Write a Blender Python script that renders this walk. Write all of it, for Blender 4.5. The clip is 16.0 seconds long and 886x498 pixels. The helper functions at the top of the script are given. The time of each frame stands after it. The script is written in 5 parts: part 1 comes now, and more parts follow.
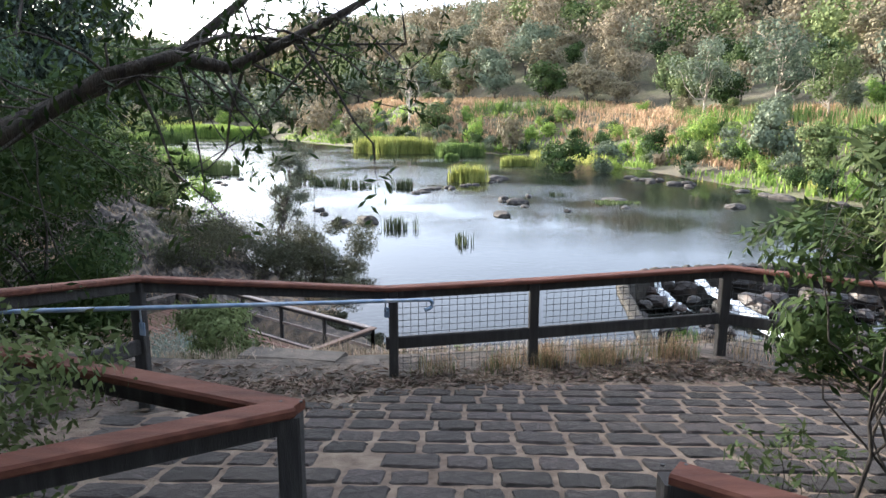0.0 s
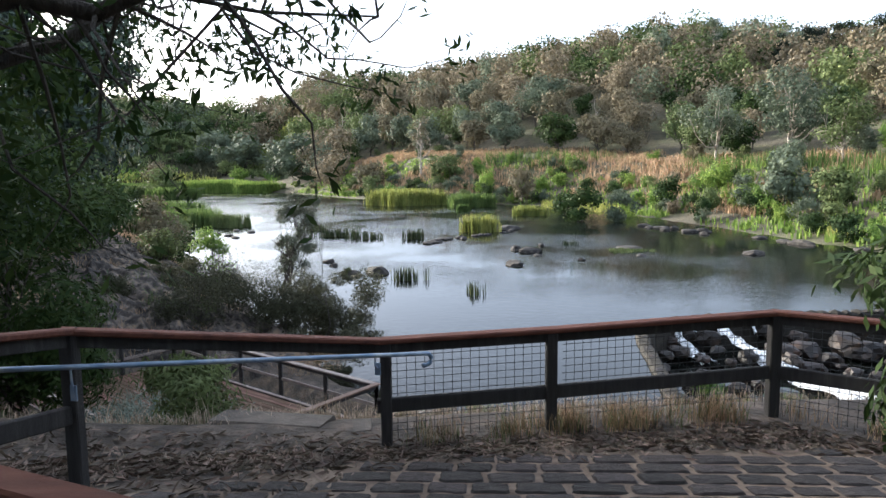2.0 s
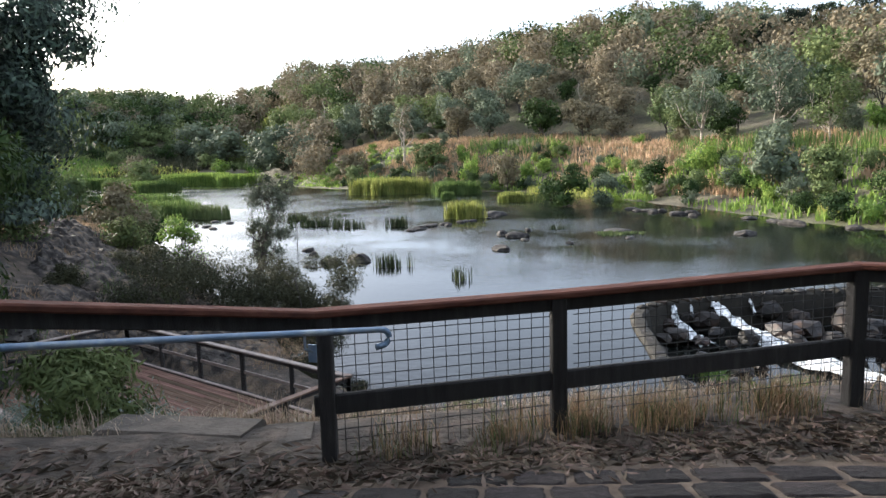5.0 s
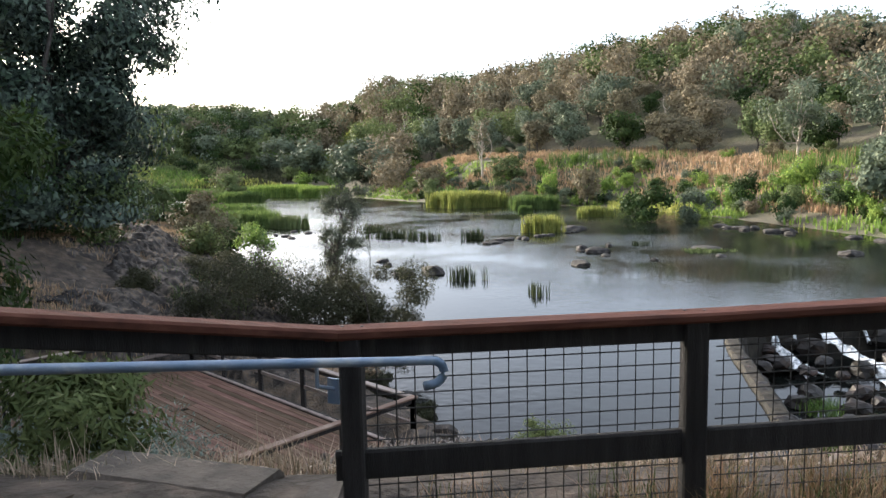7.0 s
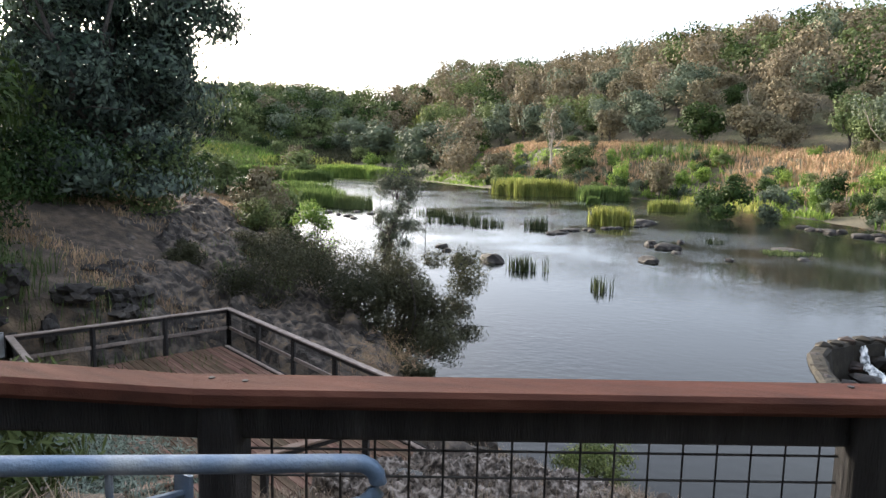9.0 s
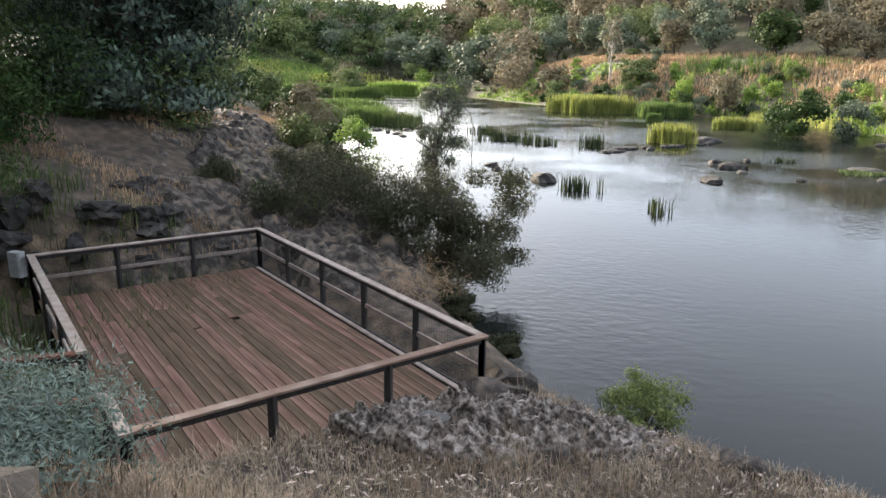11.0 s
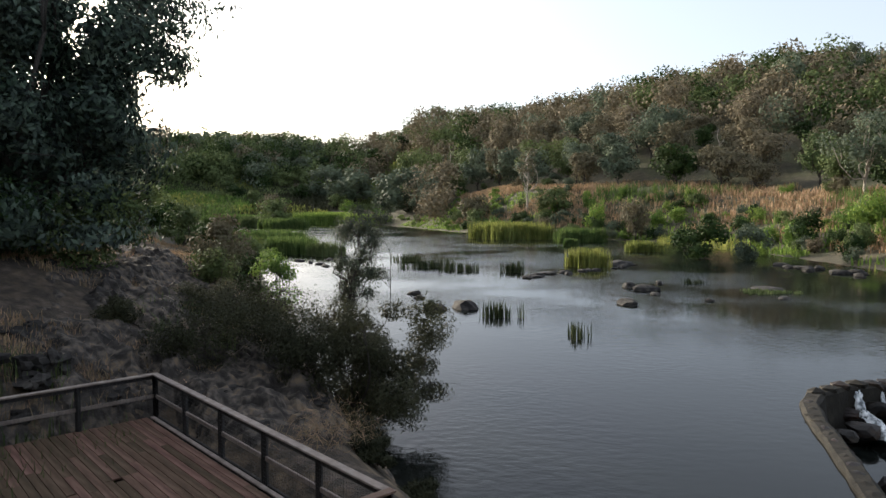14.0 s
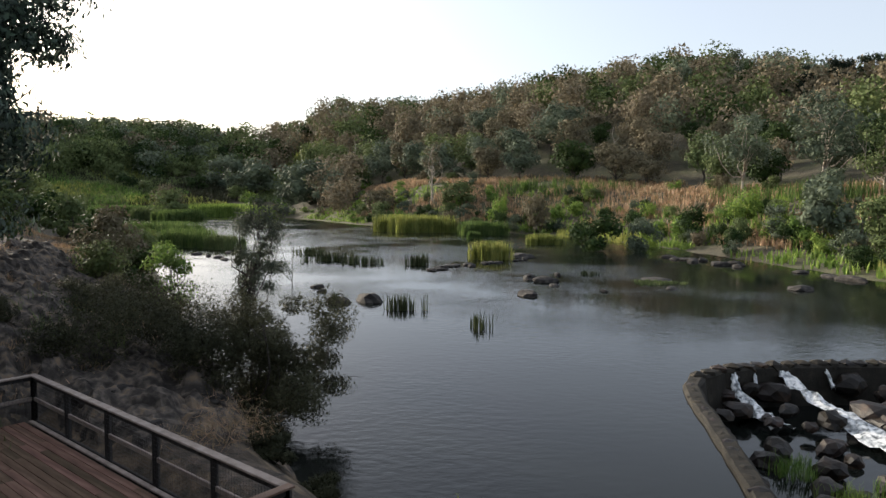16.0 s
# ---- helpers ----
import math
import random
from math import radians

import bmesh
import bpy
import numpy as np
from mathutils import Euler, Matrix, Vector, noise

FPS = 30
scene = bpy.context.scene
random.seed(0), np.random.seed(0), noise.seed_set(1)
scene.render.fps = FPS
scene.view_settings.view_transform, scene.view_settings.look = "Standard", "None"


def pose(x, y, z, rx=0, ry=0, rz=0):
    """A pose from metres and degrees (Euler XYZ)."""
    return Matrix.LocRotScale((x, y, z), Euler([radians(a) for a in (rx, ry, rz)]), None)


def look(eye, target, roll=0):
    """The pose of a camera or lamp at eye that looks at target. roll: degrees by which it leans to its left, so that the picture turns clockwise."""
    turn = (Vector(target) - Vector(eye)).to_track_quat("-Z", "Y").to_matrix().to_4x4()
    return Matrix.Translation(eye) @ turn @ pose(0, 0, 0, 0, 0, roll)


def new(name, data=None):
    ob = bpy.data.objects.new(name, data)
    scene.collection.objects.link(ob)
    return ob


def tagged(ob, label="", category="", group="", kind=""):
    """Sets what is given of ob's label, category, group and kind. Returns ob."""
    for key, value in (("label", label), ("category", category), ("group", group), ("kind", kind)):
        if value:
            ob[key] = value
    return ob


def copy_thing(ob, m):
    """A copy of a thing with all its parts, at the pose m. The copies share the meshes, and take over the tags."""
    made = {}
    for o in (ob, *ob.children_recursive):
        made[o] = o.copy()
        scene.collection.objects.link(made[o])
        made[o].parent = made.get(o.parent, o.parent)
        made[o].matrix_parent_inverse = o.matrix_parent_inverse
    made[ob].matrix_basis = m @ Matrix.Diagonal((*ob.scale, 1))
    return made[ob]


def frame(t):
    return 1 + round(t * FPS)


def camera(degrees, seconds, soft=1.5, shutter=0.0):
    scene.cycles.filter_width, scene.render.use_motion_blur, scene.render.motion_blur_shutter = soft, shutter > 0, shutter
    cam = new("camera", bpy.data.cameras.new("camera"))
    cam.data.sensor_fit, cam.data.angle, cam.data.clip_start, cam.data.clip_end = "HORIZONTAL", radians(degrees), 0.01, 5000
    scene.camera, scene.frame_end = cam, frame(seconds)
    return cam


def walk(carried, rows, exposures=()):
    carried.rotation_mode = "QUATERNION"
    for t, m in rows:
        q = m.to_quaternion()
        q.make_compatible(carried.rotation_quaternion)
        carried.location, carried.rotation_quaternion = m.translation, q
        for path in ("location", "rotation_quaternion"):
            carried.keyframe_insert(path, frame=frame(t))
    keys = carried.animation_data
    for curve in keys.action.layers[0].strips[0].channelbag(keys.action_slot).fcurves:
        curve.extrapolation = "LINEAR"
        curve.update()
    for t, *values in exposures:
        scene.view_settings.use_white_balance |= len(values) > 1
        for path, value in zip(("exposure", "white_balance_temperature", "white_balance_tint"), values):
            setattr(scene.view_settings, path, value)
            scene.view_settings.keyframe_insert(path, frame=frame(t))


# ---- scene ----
cam = camera(66.8, 16.0)
PATH = [
    (0, (0.579, 1.233, 2.918), (0.593, 3.196, 2.536), 0.2),
    (0.5, (0.647, 1.453, 2.819), (0.632, 3.427, 2.495), -1.7),
    (1, (0.615, 1.674, 2.743), (0.61, 3.658, 2.493), -2.5),
    (1.5, (0.644, 2.061, 2.708), (0.619, 4.044, 2.449), -2.6),
    (2, (0.711, 2.292, 2.64), (0.687, 4.279, 2.41), -0.6),
    (2.5, (0.669, 2.609, 2.514), (0.7, 4.593, 2.265), -1.8),
    (3, (0.675, 2.833, 2.428), (0.703, 4.822, 2.216), -1.6),
    (3.5, (0.783, 3.084, 2.273), (0.803, 5.072, 2.056), -1.2),
    (6, (0.857, 4.966, 1.842), (0.855, 6.947, 1.568), -2.3),
    (6.5, (0.809, 5.318, 1.74), (0.734, 7.31, 1.582), -1.5),
    (7, (0.83, 5.585, 1.738), (0.622, 7.562, 1.527), -1.1),
    (7.5, (0.865, 5.9, 1.708), (0.511, 7.855, 1.476), 0.1),
    (8, (0.87, 6.38, 1.7), (0.586, 8.338, 1.415), -1.9),
    (8.5, (0.936, 6.689, 1.662), (0.658, 8.652, 1.396), -0.6),
    (8.7, (0.955, 6.83, 1.643), (0.62, 8.784, 1.393), 0.6),
    (10.8, (0.922, 8.457, 1.42), (0.394, 10.349, 1.044), 1.1),
    (11, (0.935, 8.517, 1.371), (0.402, 10.382, 0.881), 0.9),
    (11.5, (0.948, 8.786, 1.396), (0.236, 10.538, 0.744), 2.0),
    (12, (1.048, 8.878, 1.404), (0.246, 10.603, 0.787), 0.9),
    (12.5, (1.147, 9.03, 1.423), (0.474, 10.827, 0.859), 0.9),
    (13, (1.095, 9.15, 1.51), (0.657, 11.06, 1.11), 1.0),
    (13.5, (1.132, 9.081, 1.528), (0.816, 11.042, 1.294), 0.0),
    (14, (1.214, 9.003, 1.53), (0.872, 10.97, 1.411), 0.1),
    (14.5, (1.256, 8.943, 1.535), (0.933, 10.913, 1.421), 0.3),
    (15, (1.22, 9.093, 1.492), (0.968, 11.073, 1.369), -0.1),
    (15.5, (1.259, 9.057, 1.492), (1.127, 11.049, 1.367), 0.3),
    (16, (1.295, 8.967, 1.523), (1.233, 10.961, 1.385), 0.6),
]
EXPOSURES = [(0.0, 2.4, 5900, 10), (0.5, 2.1, 5850, 9), (3.5, 1.65, 5850, 9), (6.0, 1.65, 6100, 9), (8.5, 1.75, 6250, 10), (11.0, 2.0, 6400, 10), (11.5, 2.6, 6500, 11),
             (12.6, 2.85, 6500, 10), (13.5, 1.25, 6350, 9), (14.2, 0.75, 6300, 8), (16.0, 0.7, 6350, 9)]
walk(cam, [(t, look(e, g, r)) for t, e, g, r in PATH], EXPOSURES)

# ---- world and sun ----
SUN_ELEVATION, SUN_AZIMUTH = 16.0, -52.0  # degrees; azimuth from +y towards +x
world = bpy.data.worlds.new("sky")
scene.world = world
world.use_nodes = True
wn = world.node_tree
sky = wn.nodes.new("ShaderNodeTexSky")
sky.sky_type, sky.sun_disc = "NISHITA", False
sky.sun_elevation, sky.sun_rotation = radians(SUN_ELEVATION), radians(SUN_AZIMUTH)
sky.dust_density, sky.ozone_density, sky.air_density = 3.0, 1.5, 0.8
wn.nodes["Background"].inputs["Strength"].default_value = 0.15
haze = wn.nodes.new("ShaderNodeMix")  # thin high cloud over the whole sky
haze.data_type = "RGBA"
haze.inputs[0].default_value = 0.3
haze.inputs[7].default_value = (6.5, 6.25, 5.8, 1)
wn.links.new(sky.outputs[0], haze.inputs[6])
wn.links.new(haze.outputs[2], wn.nodes["Background"].inputs["Color"])
sun_data = bpy.data.lights.new("sun", "SUN")
sun_data.energy, sun_data.angle, sun_data.color = 4.8, radians(12), (1.0, 0.87, 0.7)
sun = new("sun", sun_data)
sd = Vector((math.sin(radians(SUN_AZIMUTH)) * math.cos(radians(SUN_ELEVATION)),
             math.cos(radians(SUN_AZIMUTH)) * math.cos(radians(SUN_ELEVATION)), math.sin(radians(SUN_ELEVATION))))
sun.matrix_world = look(sd * 300, (0, 0, 0))


# ---- materials ----
def material(name, stops, scale=3.0, detail=8.0, rough=0.8, bump=0.0, bump_scale=None, metal=0.0, stretch=(1, 1, 1),
             spread=0.0, island=0.0, coarse=0.0, coarse_scale=0.4, translucent=0.0, spec=0.5):
    """A surface whose colour runs through stops by noise; spread varies it object by object, island piece by piece."""
    m = bpy.data.materials.new(name)
    m.use_nodes = True
    nt = m.node_tree
    n, l = nt.nodes, nt.links
    b = n["Principled BSDF"]
    b.inputs["Roughness"].default_value, b.inputs["Metallic"].default_value = rough, metal
    b.inputs["Specular IOR Level"].default_value = spec
    tc, mp = n.new("ShaderNodeTexCoord"), n.new("ShaderNodeMapping")
    mp.inputs["Scale"].default_value = stretch
    l.new(tc.outputs["Object"], mp.inputs["Vector"])
    no = n.new("ShaderNodeTexNoise")
    no.inputs["Scale"].default_value, no.inputs["Detail"].default_value = scale, detail
    l.new(mp.outputs[0], no.inputs["Vector"])
    ramp = n.new("ShaderNodeValToRGB")
    cr = ramp.color_ramp
    while len(cr.elements) < len(stops):
        cr.elements.new(0.5)
    for e, (p, c) in zip(cr.elements, stops):
        e.position, e.color = p, (*c, 1)
    fac = no.outputs["Fac"]
    if coarse:
        big = n.new("ShaderNodeTexNoise")
        big.inputs["Scale"].default_value, big.inputs["Detail"].default_value = coarse_scale, 3
        l.new(mp.outputs[0], big.inputs["Vector"])
        mix = n.new("ShaderNodeMix")
        mix.inputs[0].default_value = coarse
        l.new(fac, mix.inputs[2]), l.new(big.outputs["Fac"], mix.inputs[3])
        fac = mix.outputs[0]
    l.new(fac, ramp.inputs[0])
    col = ramp.outputs[0]
    for amount, node, out in ((spread, "ShaderNodeObjectInfo", "Random"), (island, "ShaderNodeNewGeometry", "Random Per Island")):
        if amount:
            src, mr, hs = n.new(node), n.new("ShaderNodeMapRange"), n.new("ShaderNodeHueSaturation")
            mr.inputs[3].default_value, mr.inputs[4].default_value = 1 - amount, 1 + amount
            l.new(src.outputs[out], mr.inputs[0]), l.new(mr.outputs[0], hs.inputs["Value"])
            hu = n.new("ShaderNodeMapRange")
            hu.inputs[3].default_value, hu.inputs[4].default_value = 0.5 + amount * 0.06, 0.5 - amount * 0.06
            l.new(src.outputs[out], hu.inputs[0]), l.new(hu.outputs[0], hs.inputs["Hue"])
            l.new(col, hs.inputs["Color"])
            col = hs.outputs[0]
    l.new(col, b.inputs["Base Color"])
    if bump:
        bn, bt = n.new("ShaderNodeBump"), n.new("ShaderNodeTexNoise")
        bt.inputs["Scale"].default_value, bt.inputs["Detail"].default_value = bump_scale or scale * 4, 8
        bn.inputs["Strength"].default_value, bn.inputs["Distance"].default_value = min(1, bump), 0.02 * max(1, bump)
        l.new(mp.outputs[0], bt.inputs["Vector"]), l.new(bt.outputs["Fac"], bn.inputs["Height"]), l.new(bn.outputs[0], b.inputs["Normal"])
    if translucent:
        tr, ms = n.new("ShaderNodeBsdfTranslucent"), n.new("ShaderNodeMixShader")
        ms.inputs[0].default_value = translucent
        l.new(col, tr.inputs[0]), l.new(b.outputs[0], ms.inputs[1]), l.new(tr.outputs[0], ms.inputs[2])
        l.new(ms.outputs[0], n["Material Output"].inputs["Surface"])
    return m


def two(a, b):
    return [(0.32, a), (0.68, b)]


M = {
    "cap": material("oiled red-brown timber", [(0.3, (0.06, 0.024, 0.017)), (0.55, (0.125, 0.047, 0.031)), (0.75, (0.2, 0.09, 0.062))], 3, 10, 0.8, 0.3, 60, stretch=(1, 6, 6), coarse=0.4, coarse_scale=2, spec=0.25),
    "post": material("weathered dark timber", [(0.3, (0.014, 0.013, 0.013)), (0.6, (0.034, 0.031, 0.031)), (0.8, (0.075, 0.07, 0.066))], 4, 10, 0.8, 0.6, 50, stretch=(5, 5, 0.6), spread=0.2),
    "grey_rail": material("silvered timber rail", [(0.3, (0.13, 0.1, 0.085)), (0.55, (0.3, 0.25, 0.22)), (0.8, (0.42, 0.37, 0.33))], 5, 10, 0.8, 0.5, 50, coarse=0.4),
    "brown_rail": material("weathered brown rail", [(0.3, (0.09, 0.055, 0.04)), (0.5, (0.18, 0.115, 0.085)), (0.7, (0.32, 0.26, 0.22))], 3, 10, 0.8, 0.5, 50, coarse=0.6, coarse_scale=0.5),
    "deck": material("worn deck timber", [(0.3, (0.055, 0.036, 0.025)), (0.5, (0.128, 0.079, 0.055)), (0.75, (0.225, 0.152, 0.112))], 2.2, 10, 0.85, 0.4, 40, stretch=(0.6, 5, 5), spread=0.4, coarse=0.5, coarse_scale=0.6, spec=0.25),
    "pipe": material("galvanised pipe with worn blue paint", [(0.35, (0.16, 0.24, 0.36)), (0.55, (0.24, 0.31, 0.42)), (0.7, (0.42, 0.46, 0.5))], 7, 10, 0.45, 0.2, 90, metal=0.35),
    "wire": material("dark wire", two((0.03, 0.03, 0.032), (0.07, 0.068, 0.065)), 20, 3, 0.5, metal=0.6),
    "bluestone": material("bluestone sett", [(0.3, (0.018, 0.015, 0.014)), (0.55, (0.037, 0.031, 0.029)), (0.78, (0.08, 0.067, 0.06))], 9, 12, 0.75, 0.9, 40, spread=0.35, coarse=0.35, coarse_scale=3, spec=0.3),
    "ground": None,
    "basalt": material("dark basalt", [(0.3, (0.012, 0.011, 0.011)), (0.52, (0.036, 0.033, 0.031)), (0.68, (0.09, 0.08, 0.07)), (0.82, (0.19, 0.17, 0.15))], 2.5, 12, 0.85, 1.0, 9, coarse=0.3, spec=0.3),
    "crag": material("basalt ledges with dry grass", [(0.36, (0.018, 0.016, 0.015)), (0.48, (0.055, 0.048, 0.043)), (0.55, (0.125, 0.106, 0.09)), (0.63, (0.2, 0.15, 0.105)), (0.78, (0.32, 0.235, 0.15))], 3.4, 14, 0.9, 1.0, 10, coarse=0.35, coarse_scale=0.5, spec=0.25),
    "wet": material("wet boulder", [(0.3, (0.005, 0.004, 0.004)), (0.5, (0.014, 0.01, 0.008)), (0.66, (0.05, 0.031, 0.019)), (0.82, (0.11, 0.07, 0.042))], 1.6, 10, 0.5, 0.8, 12, spread=0.4, spec=0.3),
    "weir": material("mossy weir stone", [(0.3, (0.007, 0.006, 0.004)), (0.55, (0.021, 0.018, 0.013)), (0.8, (0.062, 0.053, 0.037))], 3, 12, 0.8, 1.0, 12, coarse=0.3, spec=0.3),
    "pitted": material("lichened pitted rock", [(0.38, (0.03, 0.025, 0.022)), (0.46, (0.11, 0.093, 0.08)), (0.53, (0.24, 0.208, 0.185)), (0.64, (0.42, 0.38, 0.35))], 11, 15, 0.9, 1.0, 22, coarse=0.2),
    "sand": material("sandy joints", [(0.3, (0.06, 0.045, 0.034)), (0.5, (0.15, 0.115, 0.088)), (0.72, (0.26, 0.21, 0.165))], 7, 12, 0.95, 1.0, 60, coarse=0.4, coarse_scale=1.5, spec=0.2),
    "slab": material("brown stone slab", two((0.05, 0.042, 0.035), (0.12, 0.1, 0.082)), 4, 12, 0.9, 0.8, 25),
    "bark": material("dark bark", two((0.02, 0.018, 0.016), (0.075, 0.062, 0.052)), 6, 10, 0.9, 1.0, 30, stretch=(4, 4, 0.7)),
    "pale_bark": material("pale smooth bark", two((0.2, 0.17, 0.14), (0.46, 0.4, 0.34)), 3, 6, 0.8, 0.4, 20),
    "foam": material("white water", [(0.36, (0.08, 0.09, 0.095)), (0.46, (0.45, 0.48, 0.5)), (0.58, (0.85, 0.86, 0.86))], 5, 12, 0.5, 1.0, 8, stretch=(1, 1, 1)),
    "zinc": material("galvanised box", two((0.35, 0.37, 0.38), (0.5, 0.52, 0.54)), 8, 4, 0.4, metal=0.5),
    "litter": material("fallen leaves", two((0.045, 0.032, 0.023), (0.2, 0.15, 0.11)), 2, 4, 0.85, island=0.45),
    "bleached": material("bleached leaves", two((0.16, 0.12, 0.09), (0.5, 0.44, 0.37)), 2, 4, 0.8, island=0.5),
    "pale_straw": material("bleached grass", two((0.2, 0.155, 0.11), (0.46, 0.38, 0.28)), 0.8, 5, 0.85, island=0.4, translucent=0.2),
    "straw": material("dry straw", two((0.22, 0.15, 0.085), (0.45, 0.32, 0.19)), 0.5, 4, 0.85, island=0.35, translucent=0.2),
}


def foliage(name, a, b, tr=0.18, spread=0.22, island=0.3):
    M[name] = material(name + " leaves", two(a, b), 0.6, 5, 0.75, spread=spread, island=island, translucent=tr, spec=0.15)


foliage("olive", (0.055, 0.08, 0.028), (0.15, 0.188, 0.074), island=0.18)
foliage("brownish", (0.09, 0.08, 0.05), (0.225, 0.192, 0.124), island=0.16)
foliage("grey_green", (0.055, 0.076, 0.05), (0.16, 0.19, 0.128), island=0.18)
foliage("bright", (0.09, 0.155, 0.03), (0.21, 0.3, 0.075), tr=0.4)
foliage("grey_dusk", (0.04, 0.05, 0.032), (0.1, 0.115, 0.08))
foliage("lime", (0.13, 0.165, 0.055), (0.26, 0.3, 0.12), tr=0.35)
foliage("rush", (0.022, 0.034, 0.014), (0.065, 0.08, 0.034))
foliage("dusk", (0.026, 0.03, 0.016), (0.07, 0.072, 0.04))
foliage("dark", (0.014, 0.03, 0.008), (0.045, 0.078, 0.022))
foliage("silver", (0.016, 0.03, 0.02), (0.1, 0.13, 0.108), island=0.85)
foliage("blue_grey", (0.11, 0.15, 0.13), (0.22, 0.28, 0.25))
foliage("reed", (0.07, 0.115, 0.028), (0.16, 0.215, 0.07), tr=0.42)
foliage("yellow_reed", (0.12, 0.15, 0.035), (0.27, 0.29, 0.085), tr=0.42)
foliage("pine", (0.01, 0.018, 0.012), (0.03, 0.044, 0.028))


def ground_material():
    """Earth, dry grass and moss, mixed by place and slope of the land."""
    m = bpy.data.materials.new("riverbank earth")
    m.use_nodes = True
    nt = m.node_tree
    n, l = nt.nodes, nt.links
    b = n["Principled BSDF"]
    b.inputs["Roughness"].default_value = 0.95
    tc = n.new("ShaderNodeTexCoord")

    def noise_ramp(scale, stops, detail=10):
        t, r = n.new("ShaderNodeTexNoise"), n.new("ShaderNodeValToRGB")
        t.inputs["Scale"].default_value, t.inputs["Detail"].default_value = scale, detail
        l.new(tc.outputs["Object"], t.inputs["Vector"]), l.new(t.outputs["Fac"], r.inputs[0])
        while len(r.color_ramp.elements) < len(stops):
            r.color_ramp.elements.new(0.5)
        for e, (p, c) in zip(r.color_ramp.elements, stops):
            e.position, e.color = p, (*c, 1)
        return r.outputs[0]

    dry = noise_ramp(3.0, [(0.3, (0.02, 0.015, 0.012)), (0.5, (0.052, 0.041, 0.032)), (0.7, (0.13, 0.1, 0.078))])
    green = noise_ramp(1.2, [(0.3, (0.035, 0.05, 0.015)), (0.6, (0.09, 0.11, 0.035))])
    patch = noise_ramp(0.11, [(0.44, (0, 0, 0)), (0.56, (1, 1, 1))], 6)
    mx = n.new("ShaderNodeMix")
    mx.data_type = "RGBA"
    l.new(dry, mx.inputs[6]), l.new(green, mx.inputs[7])
    scrub = noise_ramp(0.8, [(0.3, (0.03, 0.03, 0.016)), (0.6, (0.075, 0.066, 0.036)), (0.8, (0.13, 0.1, 0.06))])
    sep, lo, hi = n.new("ShaderNodeSeparateXYZ"), n.new("ShaderNodeMapRange"), n.new("ShaderNodeMapRange")
    l.new(tc.outputs["Object"], sep.inputs[0])
    for r, a, c in ((lo, 45.0, 70.0), (hi, 40.0, 80.0)):
        r.inputs[1].default_value, r.inputs[2].default_value = a, c
        l.new(sep.outputs[1], r.inputs[0])
    few = n.new("ShaderNodeMath")
    few.operation = "MULTIPLY"
    l.new(patch, few.inputs[0]), l.new(lo.outputs[0], few.inputs[1]), l.new(few.outputs[0], mx.inputs[0])
    woods = n.new("ShaderNodeMix")
    woods.data_type = "RGBA"
    half = n.new("ShaderNodeMath")
    half.operation, half.inputs[1].default_value = "MULTIPLY", 0.75
    l.new(hi.outputs[0], half.inputs[0]), l.new(half.outputs[0], woods.inputs[0])
    l.new(mx.outputs[2], woods.inputs[6]), l.new(scrub, woods.inputs[7])
    rock = noise_ramp(2.0, [(0.35, (0.03, 0.024, 0.018)), (0.52, (0.09, 0.068, 0.047)), (0.72, (0.21, 0.155, 0.1))])
    geo, nz, steep, bare = (n.new("ShaderNode" + k) for k in ("NewGeometry", "SeparateXYZ", "MapRange", "Mix"))
    bare.data_type = "RGBA"
    steep.inputs[1].default_value, steep.inputs[2].default_value, steep.inputs[3].default_value, steep.inputs[4].default_value = 0.8, 0.975, 1.0, 0.0
    near = n.new("ShaderNodeMath")
    near.operation = "MULTIPLY"
    inv = n.new("ShaderNodeMapRange")
    inv.inputs[3].default_value, inv.inputs[4].default_value = 1.0, 0.0
    l.new(hi.outputs[0], inv.inputs[0])
    l.new(geo.outputs["True Normal"], nz.inputs[0]), l.new(nz.outputs[2], steep.inputs[0])
    l.new(steep.outputs[0], near.inputs[0]), l.new(inv.outputs[0], near.inputs[1]), l.new(near.outputs[0], bare.inputs[0])
    l.new(woods.outputs[2], bare.inputs[6]), l.new(rock, bare.inputs[7])
    l.new(bare.outputs[2], b.inputs["Base Color"])
    t, bp = n.new("ShaderNodeTexNoise"), n.new("ShaderNodeBump")
    t.inputs["Scale"].default_value, t.inputs["Detail"].default_value = 14, 10
    bp.inputs["Strength"].default_value, bp.inputs["Distance"].default_value = 1.0, 0.05
    l.new(tc.outputs["Object"], t.inputs["Vector"]), l.new(t.outputs["Fac"], bp.inputs["Height"]), l.new(bp.outputs[0], b.inputs["Normal"])
    return m


M["ground"] = ground_material()


